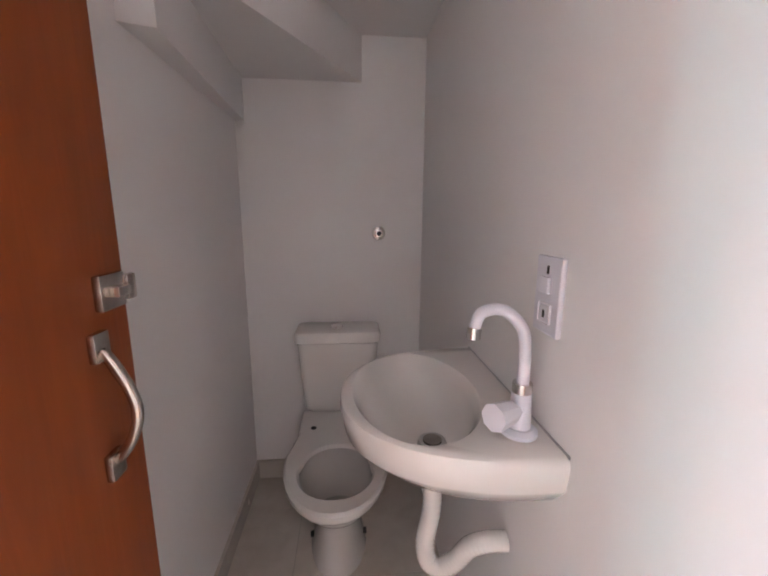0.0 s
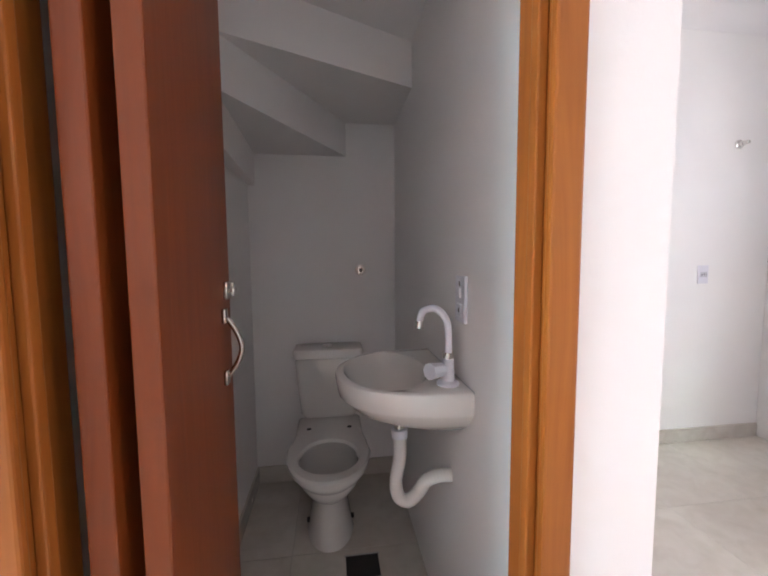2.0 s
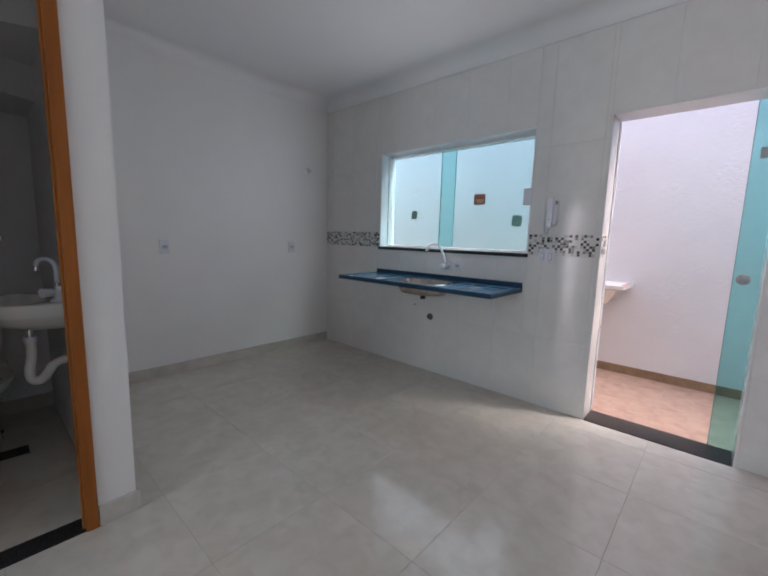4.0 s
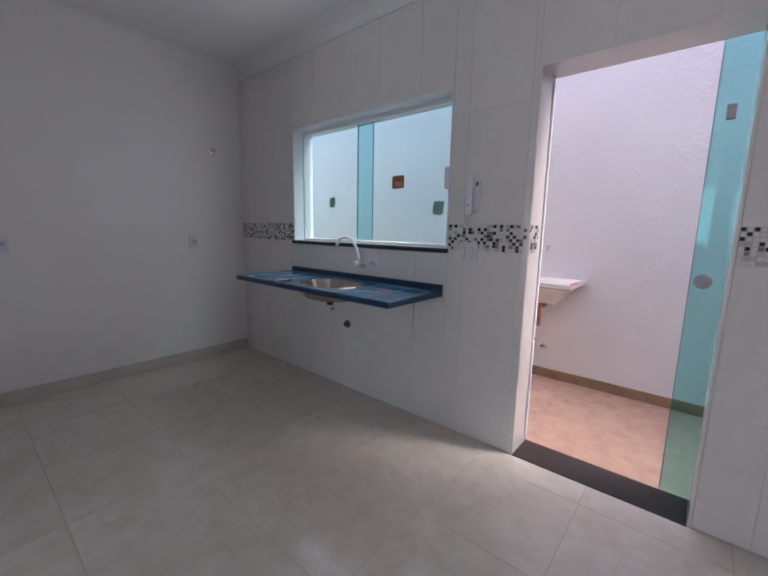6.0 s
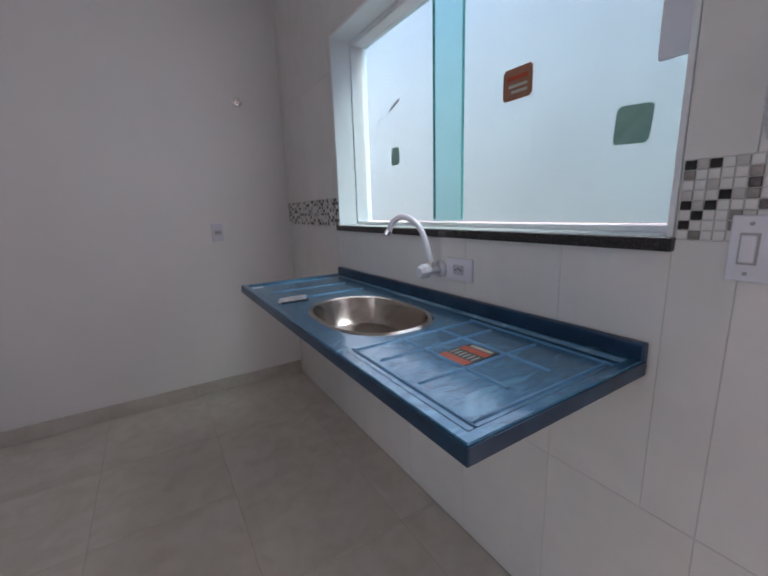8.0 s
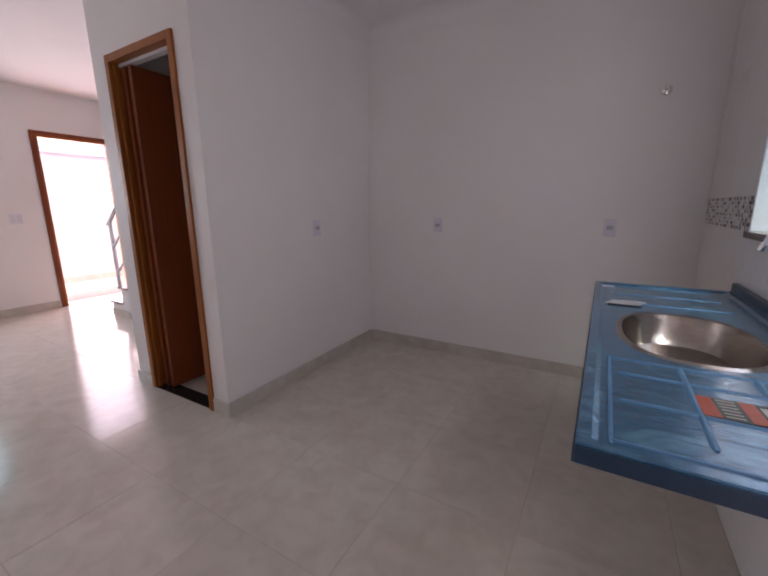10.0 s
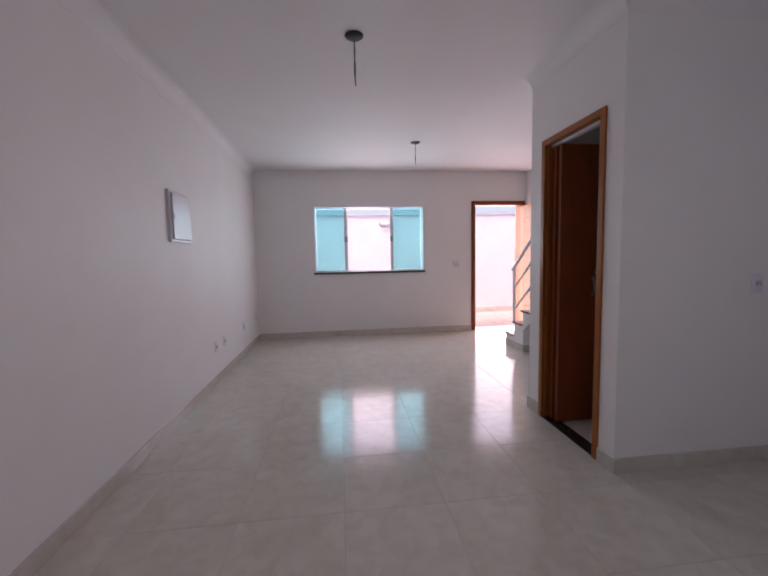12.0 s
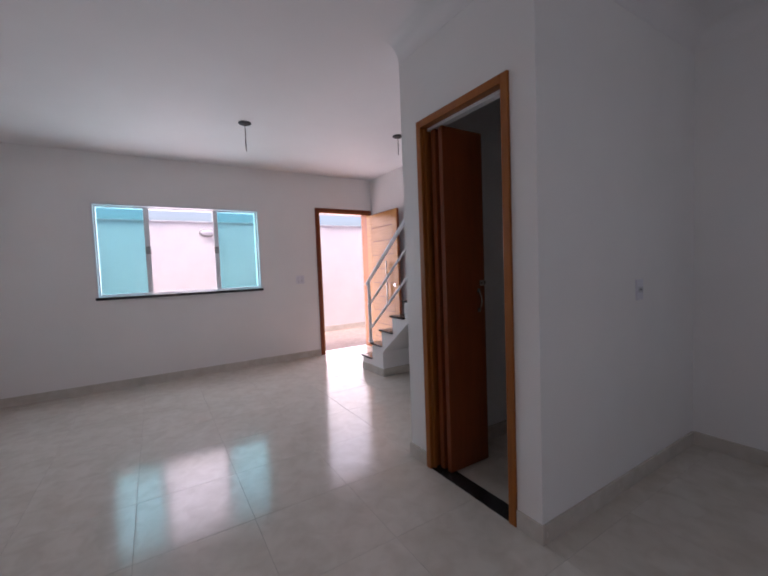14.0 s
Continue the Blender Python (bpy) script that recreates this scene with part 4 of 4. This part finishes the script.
def interphone():
    t = thing("intercom_handset", "white wall intercom handset with a coiled cord above the mosaic", "intercom")
    t.matrix_world = pose(XE - 0.0005, -0.870, 1.420, 0, 0, 90)
    base = [[(x, d, z) for x, z in capsule(-0.004, w, -h, h)] for d, w, h in ((0.0, 0.062, 0.094), (0.020, 0.060, 0.093), (0.027, 0.052, 0.088))]
    part("base", loft(base), PLASTIC, t, "", True)
    rings = []
    for z, d0, d1, w in ((-0.108, 0.036, 0.044, 0.008), (-0.104, 0.029, 0.054, 0.016), (-0.092, 0.027, 0.060, 0.021), (-0.06, 0.032, 0.058, 0.022), (-0.02, 0.040, 0.056, 0.019),
                         (0.03, 0.040, 0.056, 0.019), (0.062, 0.032, 0.058, 0.022), (0.086, 0.027, 0.060, 0.021), (0.098, 0.029, 0.054, 0.016), (0.102, 0.036, 0.044, 0.008)):
        c = 0.010
        rings.append([(c + w * math.copysign(abs(math.cos(a)) ** 0.7, math.cos(a)), (d0 + d1) / 2 + (d1 - d0) / 2 * math.copysign(abs(math.sin(a)) ** 0.7, math.sin(a)), z)
                      for a in [2 * math.pi * k / 16 for k in range(16)]])
    part("handset", loft(rings), PLASTIC, t, "white handset", True)
    part("mark", box(0.002, 0.016, 0.0585, 0.0600, -0.052, -0.048), DARK, t)
    part("hook", box(-0.030, -0.022, 0.024, 0.034, 0.050, 0.074, 0.002), DARK, t, "dark hook switch")
    c = curve([(0.010, 0.044, -0.106), (0.016, 0.036, -0.140), (0.034, 0.026, -0.146), (0.048, 0.016, -0.110), (0.052, 0.012, -0.06), (0.050, 0.010, -0.01), (0.040, 0.008, 0.02)], 20)
    coil = [p + Vector((math.cos(k * 1.7) * 0.0038, 0, math.sin(k * 1.7) * 0.0038)) for k, p in enumerate(c)]
    part("cord", tube(coil, 0.0024, 6), PLATEG, t, "coiled white cord", True)
    return t


interphone()
wh = thing("water_hose_stub", "thin white pipe stub under the sink", "pipe")
part("pipe", tube([(XE - 0.012, -0.479, 0.835), (XE - 0.012, -0.479, 0.60)], 0.006, 8), PLASTIC, wh, "", True)
tagged(finish("pipe_plug", tube([(XE, 0.30, 0.604), (XE - 0.02, 0.30, 0.604)], 0.012, 12), GREYPL), "small grey pipe plug in the tiles", "pipe")


# ---- ceiling lamp points ----
def lamp_point(x, y, wire=0.30):
    t = thing("ceiling_lamp_point", "black ceiling lamp outlet with a bare hanging wire", "lamp outlet", "bare lamp outlets")
    part("ring", tube([(0, 0, 0), (0, 0, -0.004), (0, 0, -0.010)], [0.058, 0.058, 0.05], 24), DARK, t, "black round box rim", True)
    part("wire", tube(curve([(0.004, 0, -0.008), (-0.004, 0.003, -0.10), (0.006, -0.004, -0.2), (-0.003, 0.004, -wire)], 5), 0.0032, 6), WIRE, t, "bare brown wire", True)
    part("wire", tube(curve([(-0.004, 0.002, -0.008), (0.006, -0.002, -0.10), (-0.003, 0.004, -0.19), (0.008, -0.002, -wire * 0.93)], 5), 0.0028, 6), WIRE, t, "bare brown wire", True)
    t.matrix_world = pose(x, y, ZC)
    return t


lamp_point(-0.529, -1.421)
lamp_point(-2.658, -0.599, 0.26)
lamp_point(1.18, -0.61)
lamp_point(-2.33, 0.90, 0.05)


# ---- breaker panel ----
bp = thing("breaker_panel", "white plastic breaker panel on the long wall", "electrical panel")
part("box_frame", box(-1.565, -1.177, YS + 0.0005, YS + 0.020, 1.435, 1.845, 0.004), PLASTIC, bp)
pd = part("door", box(-1.540, -1.202, YS + 0.0205, YS + 0.036, 1.460, 1.820, 0.006), PLASTIC, bp, "glossy white cover")
part("catch", box(-1.217, -1.207, YS + 0.0365, YS + 0.041, 1.62, 1.66, 0.002), GREYPL, pd)


# ---- yard and patio things ----
def laundry_tank():
    t = thing("laundry_tank", "white laundry tank fixed to the yard wall", "laundry sink")
    y0, y1, x0, x1 = -1.185, -0.60, 3.30, XY - 0.001

    def rect(z, dx, dy, top=0):
        return [(x0 + dx, y0 + dy, z), (x1, y0 + dy, z), (x1, y1 - dy, z), (x0 + dx, y1 - dy, z)]
    rings = [rect(0.66, 0.24, 0.17), rect(0.69, 0.20, 0.14), rect(0.80, 0.10, 0.07), rect(0.825, 0.0, 0.0), rect(0.855, 0.0, 0.0)]
    inn = [[(x0 + a, y0 + a, z), (x1 - a, y0 + a, z), (x1 - a, y1 - a, z), (x0 + a, y1 - a, z)] for a, z in ((0.03, 0.857), (0.07, 0.83), (0.15, 0.72))]
    part("bowl", loft(rings + inn), CERAMIC, t)
    part("drain_pipe", tube([(3.62, -0.87, 0.665), (3.62, -0.87, 0.45)], 0.022, 12), TAN, t, "tan drain pipe", True)
    part("sticker", box(x0 + 0.05, x0 + 0.2, y0 + 0.004, y0 + 0.026, 0.858, 0.8595), RED, t, "red printed sticker")
    return t


laundry_tank()
tagged(finish("tan_valve_box", box(XY - 0.10, XY - 0.001, -0.90, -0.82, 0.60, 0.68, 0.008), TAN), "small tan plastic valve on the yard wall", "valve")
yt = thing("yard_tap", "small chrome tap on the yard wall", "tap")
part("stem", tube([(XY, -0.882, 1.093), (XY - 0.07, -0.882, 1.093)], 0.010, 12), CHROME, yt, "", True)
part("spout", tube(curve([(XY - 0.06, -0.882, 1.093), (XY - 0.085, -0.882, 1.085), (XY - 0.09, -0.882, 1.055)]), 0.009, 12), CHROME, yt, "", True)
part("handle", box(XY - 0.065, XY - 0.045, -0.902, -0.862, 1.115, 1.125, 0.003), CHROME, yt)
part("bonnet", tube([(XY - 0.055, -0.882, 1.10), (XY - 0.055, -0.882, 1.116)], 0.008, 10), CHROME, yt, "", True)
wall_pipe("dark open drain in the yard wall", pose(XY, -0.899, 0.255, 0, 0, 90), 0.024)

bl = thing("bulkhead_lamp", "oval grey bulkhead lamp on the patio wall", "wall lamp")
bl.matrix_world = pose(XP, -0.56, 2.00)
def yzoval(x, ry, rz, n=24):
    return [(x, ry * math.cos(2 * math.pi * k / n), rz * math.sin(2 * math.pi * k / n)) for k in range(n)]
part("housing", loft([yzoval(0.0, 0.130, 0.075), yzoval(0.03, 0.130, 0.075), yzoval(0.045, 0.118, 0.063)]), GREYPL, bl, "grey oval housing", True)
part("diffuser", loft([yzoval(0.0455, 0.102, 0.050), yzoval(0.065, 0.09, 0.04), yzoval(0.075, 0.05, 0.02)]), PLASTIC, bl, "white oval diffuser", True)


# ---- tiles, piece by piece ----
def tile_mesh(name, w, d, h, mat, axis="z"):
    """A slab w x d with eased upper edges; its upper face at 0."""
    e = 0.0008
    lo = [(-w / 2, -d / 2), (w / 2, -d / 2), (w / 2, d / 2), (-w / 2, d / 2)]
    up = [(-w / 2 + e, -d / 2 + e), (w / 2 - e, -d / 2 + e), (w / 2 - e, d / 2 - e), (-w / 2 + e, d / 2 - e)]
    vs = [(x, y, -h) for x, y in lo] + [(x, y, -e) for x, y in lo] + [(x, y, 0) for x, y in up]
    fs = [(8, 9, 10, 11)]
    for b in (0, 4):
        for i in range(4):
            j = (i + 1) % 4
            fs.append((b + i, b + j, b + 4 + j, b + 4 + i))
    me = bpy.data.meshes.new(name)
    me.from_pydata(vs, [], fs)
    me.materials.append(mat)
    return me


MESHES = {}


def piece(name, w, d, h, mat, parent, m):
    key = (name, round(w, 4), round(d, 4), h, mat.name)
    if key not in MESHES:
        MESHES[key] = tile_mesh(name, w, d, h, mat)
    o = new(name, MESHES[key])
    o.parent = parent
    o.matrix_basis = m
    return o


def cuts(a, b, start, pitch):
    k = math.ceil((a - start) / pitch - 1e-6)
    xs = [a]
    while start + k * pitch < b - 1e-6:
        if start + k * pitch > a + 0.01:
            xs.append(start + k * pitch)
        k += 1
    if b - xs[-1] < 0.01:
        xs.pop()
    return xs + [b]


rnd = random.Random(4)


def pave(parent, x0, x1, y0, y1, sx, sy, px, py, mat, z=0.0, joint=0.0016, name="tile", h=0.008, skip=None):
    xs, ys = cuts(x0, x1, sx, px), cuts(y0, y1, sy, py)
    for a, b in zip(xs, xs[1:]):
        for c, d in zip(ys, ys[1:]):
            if skip and skip(a, b, c, d):
                continue
            piece(name, b - a - joint, d - c - joint, h, mat, parent, pose((a + b) / 2, (c + d) / 2, z - rnd.uniform(0, 0.0004), rnd.gauss(0, 0.05), rnd.gauss(0, 0.05), 0))


# main floor in areas that stop at the partitions
pave(floor, XW, XE, YS, 0.0, -0.93, -1.565, 0.52, 0.525, FLOOR)
pave(floor, XW, LW, 0.0, YN, -0.93, -1.565, 0.52, 0.525, FLOOR)
pave(floor, 0.0, XE, 0.0, YN, -0.93, -1.565, 0.52, 0.525, FLOOR)
pave(floor, LX0, LX1, LY0 + 0.006, LY1, -0.62, 0.50, 0.52, 0.525, FLOOR)
pave(yard_floor, XE + WT, XY - 0.012, -4.05, 3.05, 2.6, -4.05, 0.42, 0.42, YTILE, -0.02)
pave(patio_floor, XP + 0.012, XW - WT, -4.35, 3.85, -6.2, -4.35, 0.45, 0.45, PTILE, -0.02)

# wall tiles on the kitchen wall; pieces face the room
FACE = Matrix(((0, 0, -1, 0), (-1, 0, 0, 0), (0, 1, 0, 0), (0, 0, 0, 1)))
rows_z = [0.0, 0.515, 1.12, 1.265, 1.87, ZC - 0.115]


def wall_tile(y0, y1, z0, z1):
    if y1 - y0 < 0.008 or z1 - z0 < 0.008:
        return
    piece("tile", y1 - y0 - 0.0016, z1 - z0 - 0.0016, 0.008, WTILE, wall_east, Matrix.Translation((XE + rnd.uniform(0, 0.0006), (y0 + y1) / 2, (z0 + z1) / 2)) @ FACE)


def minus(rect, hole):
    """rect less hole, as rects (y0, y1, z0, z1)."""
    y0, y1, z0, z1 = rect
    a, b, c, d = hole
    if a >= y1 or b <= y0 or c >= z1 or d <= z0:
        return [rect]
    out = []
    if a > y0:
        out.append((y0, a, z0, z1))
    if b < y1:
        out.append((b, y1, z0, z1))
    p, q = max(y0, a), min(y1, b)
    if c > z0:
        out.append((p, q, z0, c))
    if d < z1:
        out.append((p, q, d, z1))
    return out


ycut = cuts(YS, YN, -0.812, 0.333)
for i, (z0, z1) in enumerate(zip(rows_z, rows_z[1:])):
    if i == 2:
        continue
    for a, b in zip(ycut, ycut[1:]):
        for r in minus((a, b, z0, z1), (KW[0], KW[1], KW[2] - 0.028, KW[3])):
            for q in minus(r, KD):
                wall_tile(*q)

# mosaic band: small glass squares, the nearest ones singly, the far stretch joined
PM = 0.01806
spans = [(KD[1], KW[0] - 0.004), (KW[1] + 0.004, YN), (YS, KD[0])]
kinds = [(WHITET, 0.50), (SILVERT, 0.11), (GREYT, 0.08), (BLACKT, 0.31)]


def pick(*beside):
    """A colour by share; dark squares seldom touch."""
    for _ in range(3):
        v, got = rnd.random(), WHITET
        for mt, w in kinds:
            v -= w
            if v < 0:
                got = mt
                break
        if got is not BLACKT or BLACKT not in beside:
            break
    return got


singles = 0
rest_v, rest_f, rest_m = [], [], []
MATS = [k for k, _ in kinds]
for a, b in spans:
    n = int((b - a) / PM)
    p = (b - a) / n
    before = [None] * 8
    for i in range(n):
        under = None
        for j in range(8):
            y, z, mt = a + (i + 0.5) * p, 1.1205 + (j + 0.5) * PM, pick(before[j], under)
            before[j] = under = mt
            if singles < 270:
                piece("mosaic_tile", p - 0.0018, PM - 0.0018, 0.006, mt, wall_east, Matrix.Translation((XE - 0.001 + rnd.uniform(-0.0006, 0.0006), y, z)) @ FACE)
                singles += 1
            else:
                k, hw, e = len(rest_v), (PM - 0.0018) / 2, 0.0012
                x = XE - 0.001
                for q, xx in ((hw, x + 0.006), (hw - e, x)):
                    rest_v += [(xx, y - q, z - q), (xx, y + q, z - q), (xx, y + q, z + q), (xx, y - q, z + q)]
                rest_f += [(k + 4, k + 7, k + 6, k + 5)] + [(k + s, k + 4 + s, k + 4 + (s + 1) % 4, k + (s + 1) % 4) for s in range(4)]
                rest_m += [MATS.index(mt)] * 5
me = bpy.data.meshes.new("mosaic_rest")
me.from_pydata(rest_v, [], rest_f)
for mt in MATS:
    me.materials.append(mt)
me.polygons.foreach_set("material_index", rest_m)
far_mosaic = new("mosaic_band", me)
far_mosaic.parent = wall_east
far_mosaic["kind"] = "stuff"

for i in range(7):
    for j in range(8):
        piece("mosaic_tile", PM - 0.0018, PM - 0.0018, 0.006, pick(), wall_east, pose(XE + 0.010 + i * PM, KD[1] - 0.0155, 1.1205 + (j + 0.5) * PM, 90, 0, 0))
